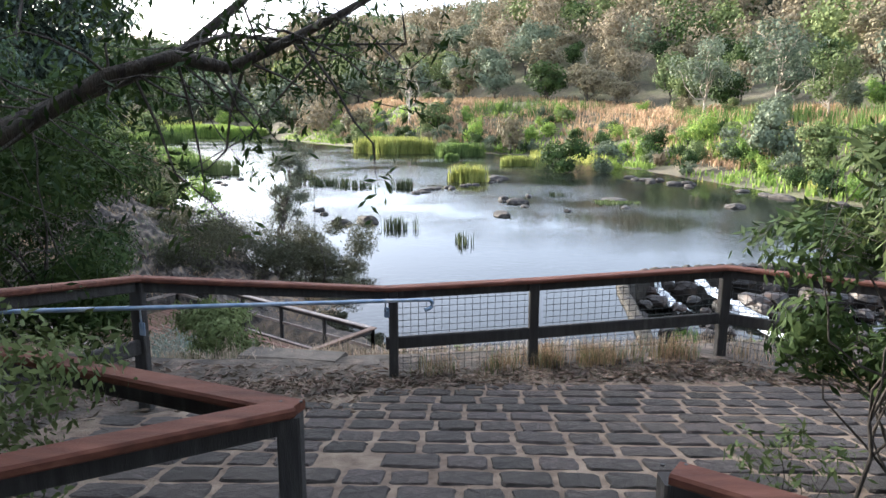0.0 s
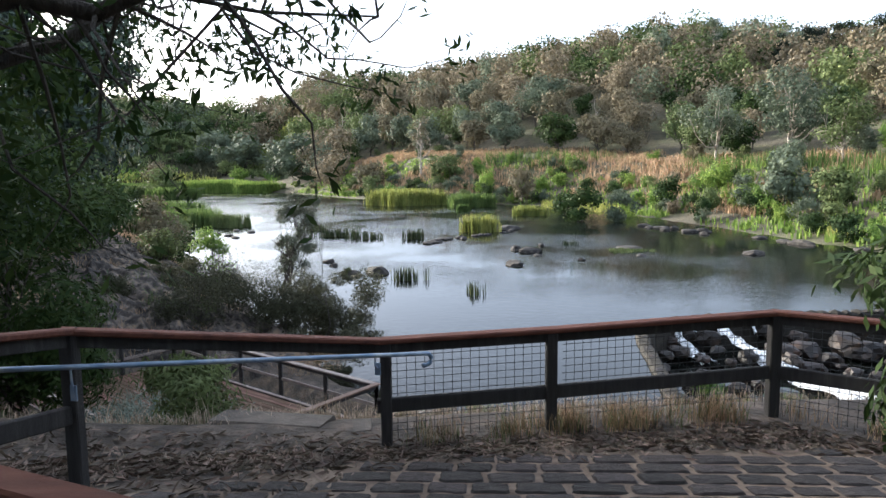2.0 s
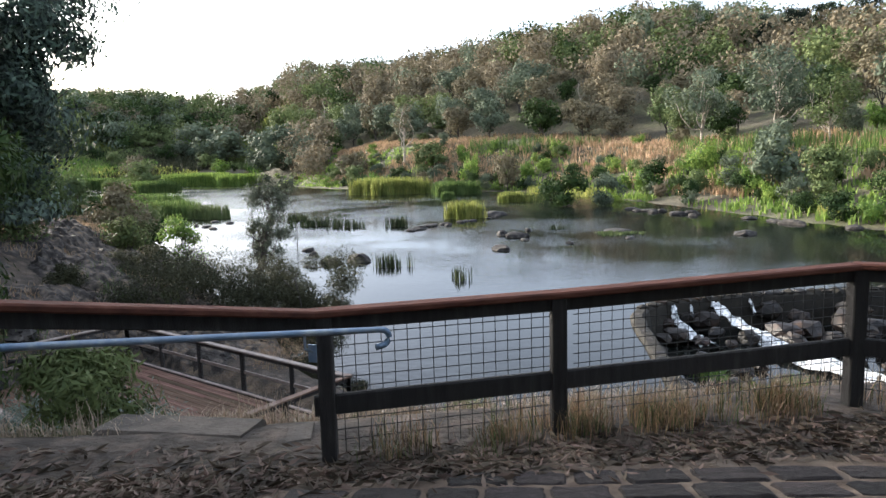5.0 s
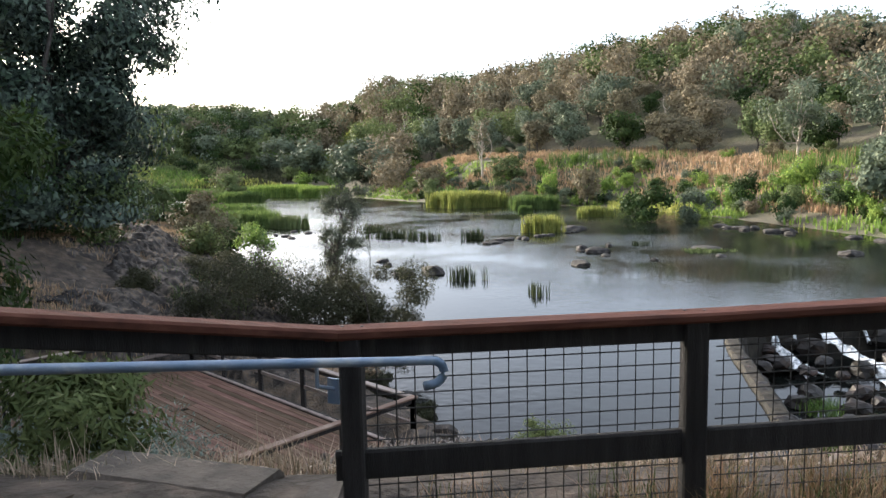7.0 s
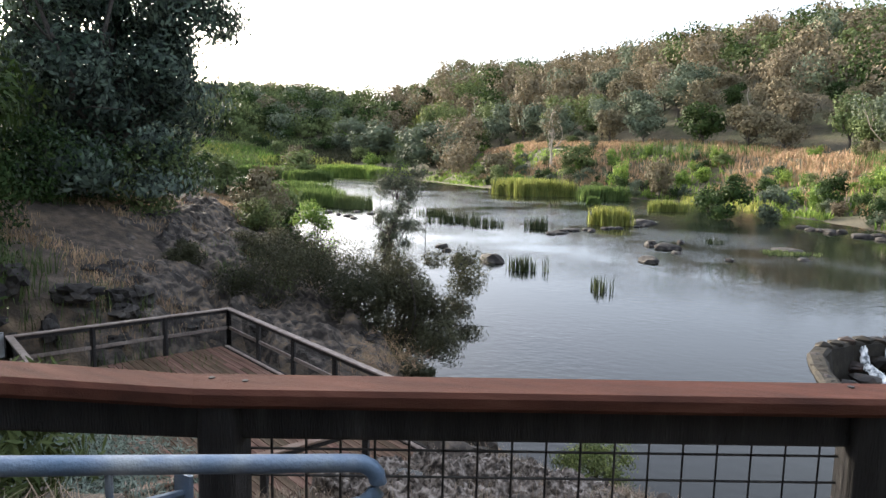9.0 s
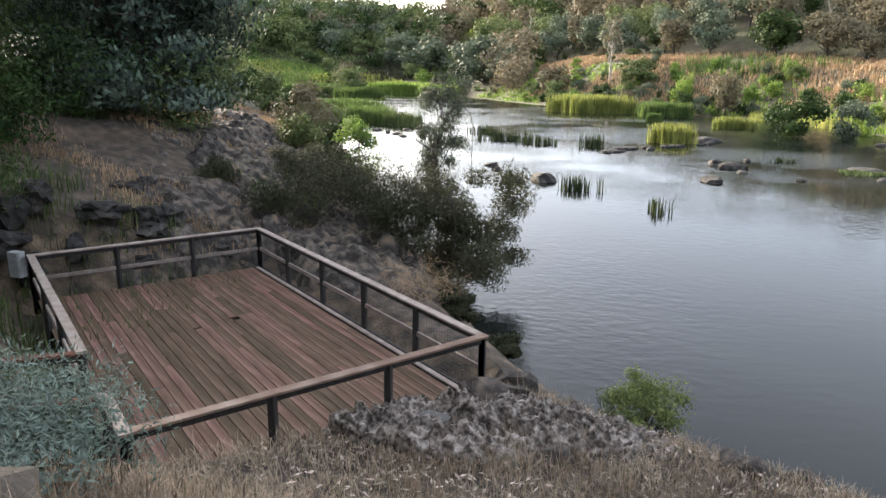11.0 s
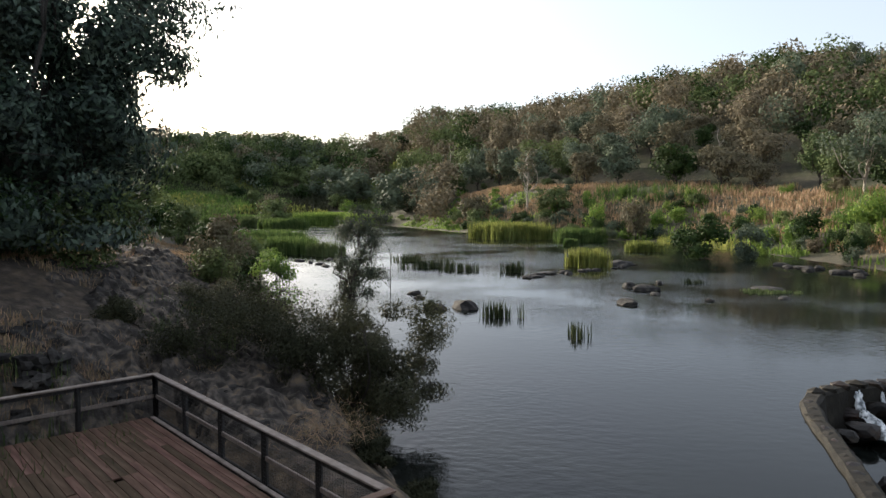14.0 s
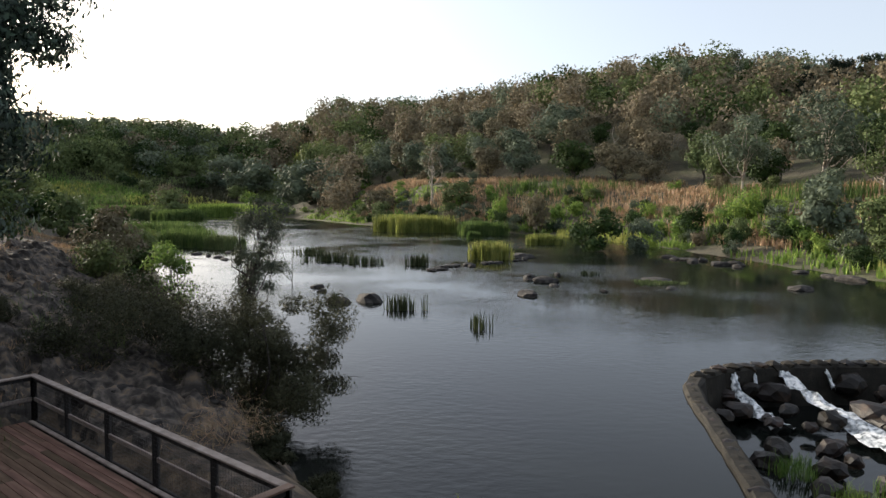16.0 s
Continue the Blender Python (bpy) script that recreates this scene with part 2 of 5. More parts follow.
def water_material():
    m = bpy.data.materials.new("river water")
    m.use_nodes = True
    n, l = m.node_tree.nodes, m.node_tree.links
    b = n["Principled BSDF"]
    b.inputs["Base Color"].default_value = (0.008, 0.01, 0.009, 1)
    b.inputs["Roughness"].default_value, b.inputs["IOR"].default_value = 0.05, 1.33
    tc, bp = n.new("ShaderNodeTexCoord"), n.new("ShaderNodeBump")
    mp, fine, zone, mul, mr = (n.new("ShaderNode" + k) for k in ("Mapping", "TexNoise", "TexNoise", "Math", "MapRange"))
    mp.inputs["Scale"].default_value = (1, 1.6, 1)
    fine.inputs["Scale"].default_value, fine.inputs["Detail"].default_value = 2.2, 3
    zone.inputs["Scale"].default_value, zone.inputs["Detail"].default_value = 0.07, 3
    mr.inputs[1].default_value, mr.inputs[2].default_value, mr.inputs[3].default_value, mr.inputs[4].default_value = 0.42, 0.62, 0.15, 1.0
    mul.operation = "MULTIPLY"
    l.new(tc.outputs["Object"], mp.inputs[0]), l.new(mp.outputs[0], fine.inputs["Vector"]), l.new(tc.outputs["Object"], zone.inputs["Vector"])
    l.new(zone.outputs["Fac"], mr.inputs[0]), l.new(fine.outputs["Fac"], mul.inputs[0]), l.new(mr.outputs[0], mul.inputs[1])
    # the breeze ruffles the long reach upstream more than the sheltered pool
    sep, reach, gain = n.new("ShaderNodeSeparateXYZ"), n.new("ShaderNodeMapRange"), n.new("ShaderNodeMath")
    slant = n.new("ShaderNodeMath")
    slant.operation, slant.inputs[1].default_value = "MULTIPLY_ADD", -1.2
    l.new(tc.outputs["Object"], sep.inputs[0]), l.new(sep.outputs[0], slant.inputs[0]), l.new(sep.outputs[1], slant.inputs[2])
    reach.inputs[1].default_value, reach.inputs[2].default_value, reach.inputs[3].default_value, reach.inputs[4].default_value = 14.0, 70.0, 0.28, 1.0
    gain.operation = "MULTIPLY"
    l.new(slant.outputs[0], reach.inputs[0]), l.new(mul.outputs[0], gain.inputs[0]), l.new(reach.outputs[0], gain.inputs[1])
    l.new(gain.outputs[0], bp.inputs["Height"])
    bp.inputs["Strength"].default_value, bp.inputs["Distance"].default_value = 0.6, 0.08
    # constant tilt of the flat sheet's shading normal, so reflections reach higher sky
    sky_tilt = n.new("ShaderNodeCombineXYZ")
    sky_tilt.inputs[0].default_value, sky_tilt.inputs[1].default_value, sky_tilt.inputs[2].default_value = 0.0, -0.052, 0.9986
    l.new(sky_tilt.outputs[0], bp.inputs["Normal"])
    l.new(bp.outputs[0], b.inputs["Normal"])
    return m


M["water"] = water_material()

# ---- the lie of the land ----
W = -5.13   # level of the pool above the weir
FAR_SHORE = [(70, -20), (50, 25), (43, 50), (38.5, 70), (36, 88), (33, 108), (28, 130), (20, 150), (6, 165), (-10, 178), (-28, 200),
             (-60, 260), (-120, 330), (-240, 400)]
NEAR_SHORE = [(90, -30), (40, 3), (25, 10), (14, 15), (9.5, 17.5), (7.4, 18.3), (5, 17.6), (2.9, 18.5), (1.0, 19.8), (-0.4, 21.3), (-2.6, 24.5),
              (-5.5, 29), (-9.5, 36), (-13.5, 42.5), (-20, 55), (-31, 75), (-50, 105), (-78, 145), (-115, 200), (-170, 290), (-260, 370)]
WEIR = [(7.3, 18.2), (7.6, 20.5), (8.05, 23.6), (8.65, 27.4), (9.25, 31.6), (9.6, 33.2), (10.3, 34.6), (11.5, 35.7), (13.4, 36.4), (16, 36.9), (19, 37.1),
        (30, 37.6), (47, 38.5)]
POOL = WEIR + [(60, 30), (95, -35), (40, 0), (9.5, 14)]


def signed_distance(px, py, line):
    """Distance of points from a polyline; positive to its right as it runs."""
    best, sign = np.full(px.shape, 1e9), np.ones(px.shape)
    for (ax, ay), (bx, by) in zip(line, line[1:]):
        dx, dy = bx - ax, by - ay
        u = np.clip(((px - ax) * dx + (py - ay) * dy) / (dx * dx + dy * dy), 0, 1)
        qx, qy = px - ax - u * dx, py - ay - u * dy
        d, s = np.hypot(qx, qy), np.sign(qx * dy - qy * dx)
        near = d < best - 1e-9
        best, sign = np.where(near, d, best), np.where(near, s, sign)
    return best * np.where(sign == 0, 1, sign)


def inside(px, py, poly):
    r = np.zeros(px.shape, bool)
    for (ax, ay), (bx, by) in zip(poly, poly[1:] + poly[:1]):
        c = ((ay > py) != (by > py)) & (px < (bx - ax) * (py - ay) / (by - ay + 1e-12) + ax)
        r ^= c
    return r


def lumps(px, py, size, seed=0.0):
    """Smooth roughness from a few crossed waves, within about -1 to 1."""
    s = 0
    for k, (a, b, c) in enumerate(((1, 0.31, 0), (-0.43, 0.91, 1.7), (0.72, -0.66, 4.1), (1.63, 1.21, 2.2), (-1.9, 1.37, 0.6), (2.7, -2.3, 5.0))):
        s = s + np.sin((px * a + py * b) / size * 2.2 + c + seed) * (0.34, 0.34, 0.3, 0.17, 0.15, 0.1)[k]
    return s


def land(px, py):
    px, py = np.asarray(px, float), np.asarray(py, float)
    df = signed_distance(px, py, FAR_SHORE)
    dn = -signed_distance(px, py, NEAR_SHORE)
    # the far bank: reedy foot, steep face, terrace with a track, wooded hill
    far = W + np.interp(df, [-6, 0, 3, 8, 22, 27, 36, 60, 100, 150, 230, 500], [-1.3, 0.05, 0.7, 3.2, 12.2, 13.3, 15.5, 28, 48, 64, 72, 74])
    far = W + (far - W) * np.interp(py - 1.1 * px, [0, 90, 160, 260, 420], [0.62, 0.69, 0.88, 0.96, 0.78])
    far = far + lumps(px, py, 9) * np.clip(df / 12, 0, 1) * 0.8
    # the near side: paved slope, brow behind the fence, dry bank, rock shelf
    brow = 9.3 + 0.1 * np.clip(px, -6, 6)
    paved = 0.17 * np.clip(8.4 - py, -0.1, 30)
    fall = np.clip(py - brow, 0, None)
    slope = -np.interp(fall, [0, 0.4, 4.6, 8, 14], [0.0, 0.12, 2.75, 3.25, 3.7]) + paved
    slope = slope + lumps(px, py, 1.4) * 0.07 * np.clip(fall - 0.3, 0, 1)
    rise = np.interp(-px, [2.2, 4, 8, 14, 20, 30, 60, 120, 300], [0, 0.15, 0.6, 2.2, 4.2, 6.5, 12, 22, 45]) * np.clip((py + 4) / 10, 0.25, 1)
    upland = slope + rise + np.where(px < -9, lumps(px, py, 4) * 0.5, 0)
    # stairs hollow and deck site
    edge = W + np.interp(dn, [-8, -0.3, 0.25, 1.4, 3.0, 4.6, 7, 12, 20, 60], [-1.4, -0.5, 0.35, 1.5, 2.3, 2.9, 4.4, 9, 16, 60]) + lumps(px, py, 2.2) * 0.25 * np.clip(dn, 0, 1)
    near = np.minimum(upland, edge)
    up = np.clip((py - 26) / 10, 0, 1)
    bank = W + np.interp(dn, [-8, 0, 0.6, 3, 7, 12, 20, 40, 120, 400], [-1.4, 0.1, 0.7, 2.6, 3.9, 5.6, 8.0, 12, 25, 55]) + lumps(px, py, 3.1) * 0.45 * np.clip(dn / 3, 0, 1)
    near = near * (1 - up) + bank * up
    z = np.where(df > dn, far, near)
    z = np.where((df < 0) & (dn < 0), np.maximum(np.minimum(far, W - 0.2), np.minimum(near, W - 0.2)), z)
    # the marsh upstream and the hills that close the valley
    z = z + 15 * np.exp(-(((px + 230) / 120) ** 2 + ((py - 470) / 90) ** 2)) + 10 * np.exp(-(((px + 60) / 110) ** 2 + ((py - 430) / 80) ** 2))
    far_d, az = np.hypot(px, py - 9), np.degrees(np.arctan2(px, py - 9))
    flats = np.clip((far_d - 285) / 30, 0, 1) * np.interp(az, [-42, -35, -15, -11.5], [0, 1, 1, 0])
    z = z * (1 - flats) + (W + 0.4 + np.interp(far_d, [300, 420, 520, 700], [0, 17, 46, 56]) + lumps(px, py, 17) * 0.9) * flats
    # the hollow under the deck
    ru, rv = (px + 8.35) * 0.7932 - (py - 23.55) * 0.6089, -(px + 8.35) * 0.6089 - (py - 23.55) * 0.7932
    off = np.maximum(np.maximum(-0.4 - ru, ru - 9.3), np.maximum(-0.4 - rv, rv - 5.5))
    z = np.minimum(z, -3.95 + np.clip(off, 0, None) * np.where(ru > 9.2, 6.0, 1.1))
    pool = inside(px, py, POOL)
    z = np.where(pool & (dn < 0.0), W - 1.75 + lumps(px, py, 1.7) * 0.22, z)
    return z


def land_at(px, py):
    return float(land(np.array([px]), np.array([py]))[0])


# ---- building helpers ----
class Geo:
    def __init__(self):
        self.v, self.f, self.n = [], [], 0

    def add(self, verts, faces):
        self.v.append(np.asarray(verts, float).reshape(-1, 3))
        self.f += [tuple(i + self.n for i in f) for f in faces]
        self.n += len(self.v[-1])
        return self

    def add_quads(self, verts):
        """verts: one array (n, 4, 3)."""
        k = len(verts)
        self.v.append(verts.reshape(-1, 3))
        self.f += (np.arange(k * 4).reshape(k, 4) + self.n).tolist()
        self.n += k * 4
        return self

    def points(self):
        return np.concatenate(self.v) if self.v else np.zeros((0, 3))


def mesh_of(name, geo, mat, origin=(0, 0, 0), smooth=False):
    me = bpy.data.meshes.new(name)
    me.from_pydata((geo.points() - np.array(origin)).tolist(), [], geo.f)
    me.materials.append(mat)
    if smooth:
        me.shade_smooth()
    me.update()
    return me


def thing(name, base, label, category, group="", kind=""):
    ob = new(name)
    ob.location = base
    ob.empty_display_size = 0.1
    return tagged(ob, label, category, group, kind)


def root_origin(ob):
    o = Vector((0, 0, 0))
    while ob:
        o, ob = o + ob.location, ob.parent
    return o


def part(name, geo, mat, parent, label="", smooth=False, kind=""):
    ob = new(name, mesh_of(name, geo, mat, root_origin(parent) if parent else (0, 0, 0), smooth))
    ob.parent = parent
    return tagged(ob, label, kind=kind)


def solid(name, geo, mat, label, category, group="", kind="", smooth=False, base=None):
    """A thing that is one mesh, with its origin at its base."""
    p = geo.points()
    o = base or (float(p[:, 0].mean()), float(p[:, 1].mean()), float(p[:, 2].min()))
    ob = new(name, mesh_of(name, geo, mat, o, smooth))
    ob.location = o
    return tagged(ob, label, category, group, kind)


def beam(geo, p, q, w, h, chamfer=0.008, wobble=0.0, up=(0, 0, 1), segments=1):
    """A timber from p to q (centre line), w wide and h high, with worn edges."""
    p, q, up = Vector(p), Vector(q), Vector(up)
    d = (q - p).normalized()
    side = d.cross(up)
    side = side.normalized() if side.length > 1e-4 else Vector((1, 0, 0))
    top = side.cross(d).normalized()
    a, b, c = w / 2, h / 2, min(chamfer, w * 0.3, h * 0.3)
    ring = [(a, b - c), (a - c, b), (c - a, b), (-a, b - c), (-a, c - b), (c - a, -b), (a - c, -b), (a, c - b)]
    vs, fs = [], []
    for k in range(segments + 1):
        o = p.lerp(q, k / segments)
        j = random.uniform(-wobble, wobble)
        vs += [o + side * (x + j) + top * (y + j * 0.5) for x, y in ring]
    for k in range(segments):
        for i in range(8):
            s, t = k * 8 + i, k * 8 + (i + 1) % 8
            fs.append((s, t, t + 8, s + 8))
    fs += [tuple(range(7, -1, -1)), tuple(segments * 8 + i for i in range(8))]
    return geo.add([tuple(v) for v in vs], fs)


def tube(geo, pts, radii, sides=8, cap=True):
    """A round, tapering limb or pipe along pts."""
    pts = [Vector(p) for p in pts]
    vs, fs, ref = [], [], Vector((0.31, 0.17, 0.93))
    for i, p in enumerate(pts):
        d = (pts[min(i + 1, len(pts) - 1)] - pts[max(i - 1, 0)]).normalized()
        s = d.cross(ref)
        s = s.normalized() if s.length > 1e-3 else d.cross(Vector((1, 0, 0))).normalized()
        t = d.cross(s)
        vs += [tuple(p + (s * math.cos(2 * math.pi * k / sides) + t * math.sin(2 * math.pi * k / sides)) * radii[i]) for k in range(sides)]
    for i in range(len(pts) - 1):
        for k in range(sides):
            a, b = i * sides + k, i * sides + (k + 1) % sides
            fs.append((a, b, b + sides, a + sides))
    if cap:
        fs += [tuple(range(sides - 1, -1, -1)), tuple((len(pts) - 1) * sides + k for k in range(sides))]
    return geo.add(vs, fs)


def rock_geo(geo, centre, size, rng, rough=0.25, detail=2, flat=0.0, turn=None):
    """A boulder: a ball pushed about by noise, with facets."""
    bm = bmesh.new()
    bmesh.ops.create_icosphere(bm, subdivisions=detail, radius=1.0)
    off = Vector((rng.uniform(-50, 50), rng.uniform(-50, 50), rng.uniform(-50, 50)))
    turn = rng.uniform(0, 6.28) if turn is None else turn
    c, s = math.cos(turn), math.sin(turn)
    vs = []
    for v in bm.verts:
        k = 1 + rough * noise.noise(v.co * 1.1 + off) * 1.5 + rough * 0.7 * noise.noise(v.co * 2.7 + off) + rough * 0.35 * noise.noise(v.co * 6 + off)
        x, y, z = v.co.x * k * size[0], v.co.y * k * size[1], v.co.z * k * size[2]
        z = min(z, size[2] * (1 - flat))
        vs.append((centre[0] + x * c - y * s, centre[1] + x * s + y * c, centre[2] + z))
    geo.add(vs, [tuple(v.index for v in f.verts) for f in bm.faces])
    bm.free()
    return geo


def leaf_quads(centres, length, width, rng, droop=0.0, out=None, jitter=1.0, face=None):
    """Pointed leaves at the centres, each one a diamond of four corners folded a little."""
    n = len(centres)
    d = rng.normal(size=(n, 3))
    if out is not None:
        d = d * jitter + out
    d[:, 2] -= droop
    if face is not None:
        d -= face * (d * face).sum(1)[:, None] * 0.8
    d /= np.linalg.norm(d, axis=1)[:, None] + 1e-9
    r = rng.normal(size=(n, 3)) if face is None else face + rng.normal(size=(n, 3)) * 0.45
    s = np.cross(d, r)
    s /= np.linalg.norm(s, axis=1)[:, None] + 1e-9
    k = rng.uniform(0.6, 1.35, (n, 1))
    a, b = d * length * k / 2, s * width * k / 2
    q = np.empty((n, 4, 3))
    q[:, 0], q[:, 1], q[:, 2], q[:, 3] = centres - a, centres + b, centres + a, centres - b
    return q


def clumped_points(rng, clumps, per, fill=0.55):
    """Points in the outer part of each clump (x, y, z, rx, ry, rz); returns points and outward directions."""
    pts, outs = [], []
    for x, y, z, rx, ry, rz in clumps:
        d = rng.normal(size=(per, 3))
        d /= np.linalg.norm(d, axis=1)[:, None]
        k = rng.uniform(fill, 1.08, (per, 1)) * (1 + 0.22 * np.sin(d[:, :1] * 7 + x * 3) * np.cos(d[:, 1:2] * 6 + y * 2))
        pts.append(np.array((x, y, z)) + d * k * np.array((rx, ry, rz)))
        outs.append(d)
    return np.concatenate(pts), np.concatenate(outs)


def blades(geo, xs, ys, zs, height, width, rng, lean=0.35, per=5, spread=0.12):
    """Tufts of grass or reed: tapering blades that lean out from each root."""
    n = len(xs)
    for _ in range(per):
        az = rng.uniform(0, 6.283, n)
        h = height * rng.uniform(0.55, 1.2, n)
        ln = rng.uniform(0.02, lean, n) * h
        bx, by = xs + rng.normal(0, spread, n), ys + rng.normal(0, spread, n)
        dx, dy = np.cos(az), np.sin(az)
        q = np.empty((n, 4, 3))
        w = width * rng.uniform(0.6, 1.3, n)
        fx, fy = -dy * w / 2, dx * w / 2
        q[:, 0] = np.stack((bx - fx, by - fy, zs - 0.05), 1)
        q[:, 1] = np.stack((bx + fx, by + fy, zs - 0.05), 1)
        q[:, 2] = np.stack((bx + dx * ln * 0.35 + fx * 0.8, by + dy * ln * 0.35 + fy * 0.8, zs + h * 0.6), 1)
        q[:, 3] = np.stack((bx + dx * ln * 0.35 - fx * 0.8, by + dy * ln * 0.35 - fy * 0.8, zs + h * 0.6), 1)
        geo.add_quads(q)
        t = np.empty((n, 4, 3))
        t[:, 0], t[:, 1] = q[:, 3], q[:, 2]
        tip = np.stack((bx + dx * ln, by + dy * ln, zs + h), 1)
        t[:, 2], t[:, 3] = tip + np.stack((fx, fy, 0 * h), 1) * 0.15, tip - np.stack((fx, fy, 0 * h), 1) * 0.15
        geo.add_quads(t)
    return geo


# ---- ground, river, sky's edge ----
def graded(stops):
    """Coordinates from stops of (start, step) up to the last start, whose step is ignored."""
    out = []
    for (a, s), (b, _) in zip(stops, stops[1:]):
        out += list(np.arange(a, b - 1e-6, s))
    return np.array(out + [stops[-1][0]])


def build_ground():
    xs = graded([(-700, 60), (-280, 20), (-120, 6), (-50, 2.0), (-20, 0.7), (-8, 0.3), (8, 0.5), (22, 1.5), (60, 3.5), (150, 12), (330, 50), (700, 50)])
    ys = graded([(-60, 10), (-10, 1.5), (2, 0.3), (22, 0.6), (48, 1.6), (100, 2.6), (220, 6), (380, 18), (560, 60), (900, 60)])
    gx, gy = np.meshgrid(xs, ys)
    gz = land(gx, gy)
    n = len(xs)
    g = Geo()
    faces = []
    for j in range(len(ys) - 1):
        o = j * n
        faces += [(o + i, o + i + 1, o + n + i + 1, o + n + i) for i in range(n - 1)]
    g.add(np.stack((gx.ravel(), gy.ravel(), gz.ravel()), 1), faces)
    ob = new("ground", mesh_of("ground", g, M["ground"], smooth=True))
    tagged(ob, "dry grassy earth of the river valley and its banks", "ground", kind="structure")


def sheet(name, outline, z, mat, label):
    bm = bmesh.new()
    bm.faces.new([bm.verts.new((x, y, z)) for x, y in outline])
    bmesh.ops.triangulate(bm, faces=bm.faces[:])
    me = bpy.data.meshes.new(name)
    bm.to_mesh(me)
    bm.free()
    me.materials.append(mat)
    return tagged(new(name, me), label, "water", kind="structure")


build_ground()
sheet("river", WEIR + [(420, 39), (420, 700), (-520, 700), (-520, 12), (7.3, 12)], W, M["water"], "still grey river pool that mirrors the pale sky")
sheet("water", WEIR + [(95, 38), (130, -40), (40, -2), (7.3, 12)], W - 1.45, M["water"], "dark low water among boulders below the weir")

# ---- the fence at the lookout ----
A, B, C, D = (0.0, 8.6, 1.05), (1.80, 8.98, 1.06), (4.15, 9.33, 1.14), (6.6, 7.3, 1.22)
Z, Y = (-2.17, 7.2, 1.5), (-2.6, 4.6, 1.95)
CAP_T, CAP_W = 0.05, 0.145


def ground_z(x, y):
    return land_at(x, y)


def fence(name, nodes, posts, mids, mesh_panels, label, cap_mat="cap", mid_mat="post", drop=0.67, group=""):
    """Timber fence: a cap board on a beam from node to node, posts, middle rails and wire mesh in the panels named."""
    x0, y0, _ = nodes[0]
    base = (x0, y0, ground_z(x0, y0))
    th = thing(name, base, label, "fence", group)
    for i, (p, q) in enumerate(zip(nodes, nodes[1:])):
        d = (Vector(q) - Vector(p)).normalized()
        g = Geo()
        beam(g, Vector(p) - d * (0.045 if i else 0.0) - Vector((0, 0, CAP_T / 2)), Vector(q) + d * 0.04 - Vector((0, 0, CAP_T / 2 + 0.002 * (i % 2))), CAP_W, CAP_T, 0.012)
        part("cap_rail", g, M[cap_mat], th, "flat-topped cap board")
        g = Geo()
        beam(g, Vector(p) - d * 0.02 - Vector((0, 0, CAP_T + 0.05)), Vector(q) + d * 0.02 - Vector((0, 0, CAP_T + 0.05)), 0.045, 0.095)
        part("beam", g, M["post"], th)
        s = Vector((d.y, -d.x, 0))
        if i in mids:
            g = Geo()
            beam(g, Vector(p) - d * 0.02 - Vector((0, 0, drop)), Vector(q) + d * 0.02 - Vector((0, 0, drop)), 0.05, 0.145, 0.012)
            part("middle_rail", g, M[mid_mat], th)
        if i in mesh_panels:
            g = Geo()
            run = (Vector(q) - Vector(p)).length
            k = int(run / 0.088)
            off = -s * 0.034
            lowp = p[2] - ground_z(p[0], p[1]) - 0.02
            for j in range(1, k):
                o = Vector(p).lerp(Vector(q), j / k) + off
                tube(g, [o - Vector((0, 0, 0.1)), o - Vector((0, 0, lowp))], [0.0036, 0.0036], 4, False)
            for j in range(int((lowp - 0.1) / 0.075)):
                z = Vector((0, 0, 0.12 + j * 0.075))
                tube(g, [Vector(p) + d * 0.05 + off - z, Vector(q) - d * 0.05 + off - z], [0.0036, 0.0036], 4, False)
            part("wire_mesh", g, M["wire"], th, "square-mesh wire panel")
    for p, _ in posts:
        for o in (-0.045, 0.05):
            g = Geo()
            tube(g, [(p[0] + o, p[1] + 0.02, p[2] - 0.004), (p[0] + o, p[1] + 0.02, p[2] + 0.003)], [0.009, 0.008], 8)
            part("screw", g, M["wire"], th)
    for p, w in posts:
        g = Geo()
        gz = ground_z(p[0], p[1])
        beam(g, (p[0], p[1], gz - 0.3), (p[0], p[1], p[2] - CAP_T), w, w, 0.01, up=(0, 1, 0))
        part("post", g, M["post"], th)
    return th


fence("fence", [Y, Z, A, B, C, D], [(Y, 0.11), (Z, 0.11), ((0.07, 8.61, 1.05), 0.105), ((1.72, 8.96, 1.06), 0.115), (C, 0.12), (D, 0.12)], {0, 2, 3, 4}, {2, 3, 4},
      "dark timber lookout fence with red-brown cap boards and wire mesh")


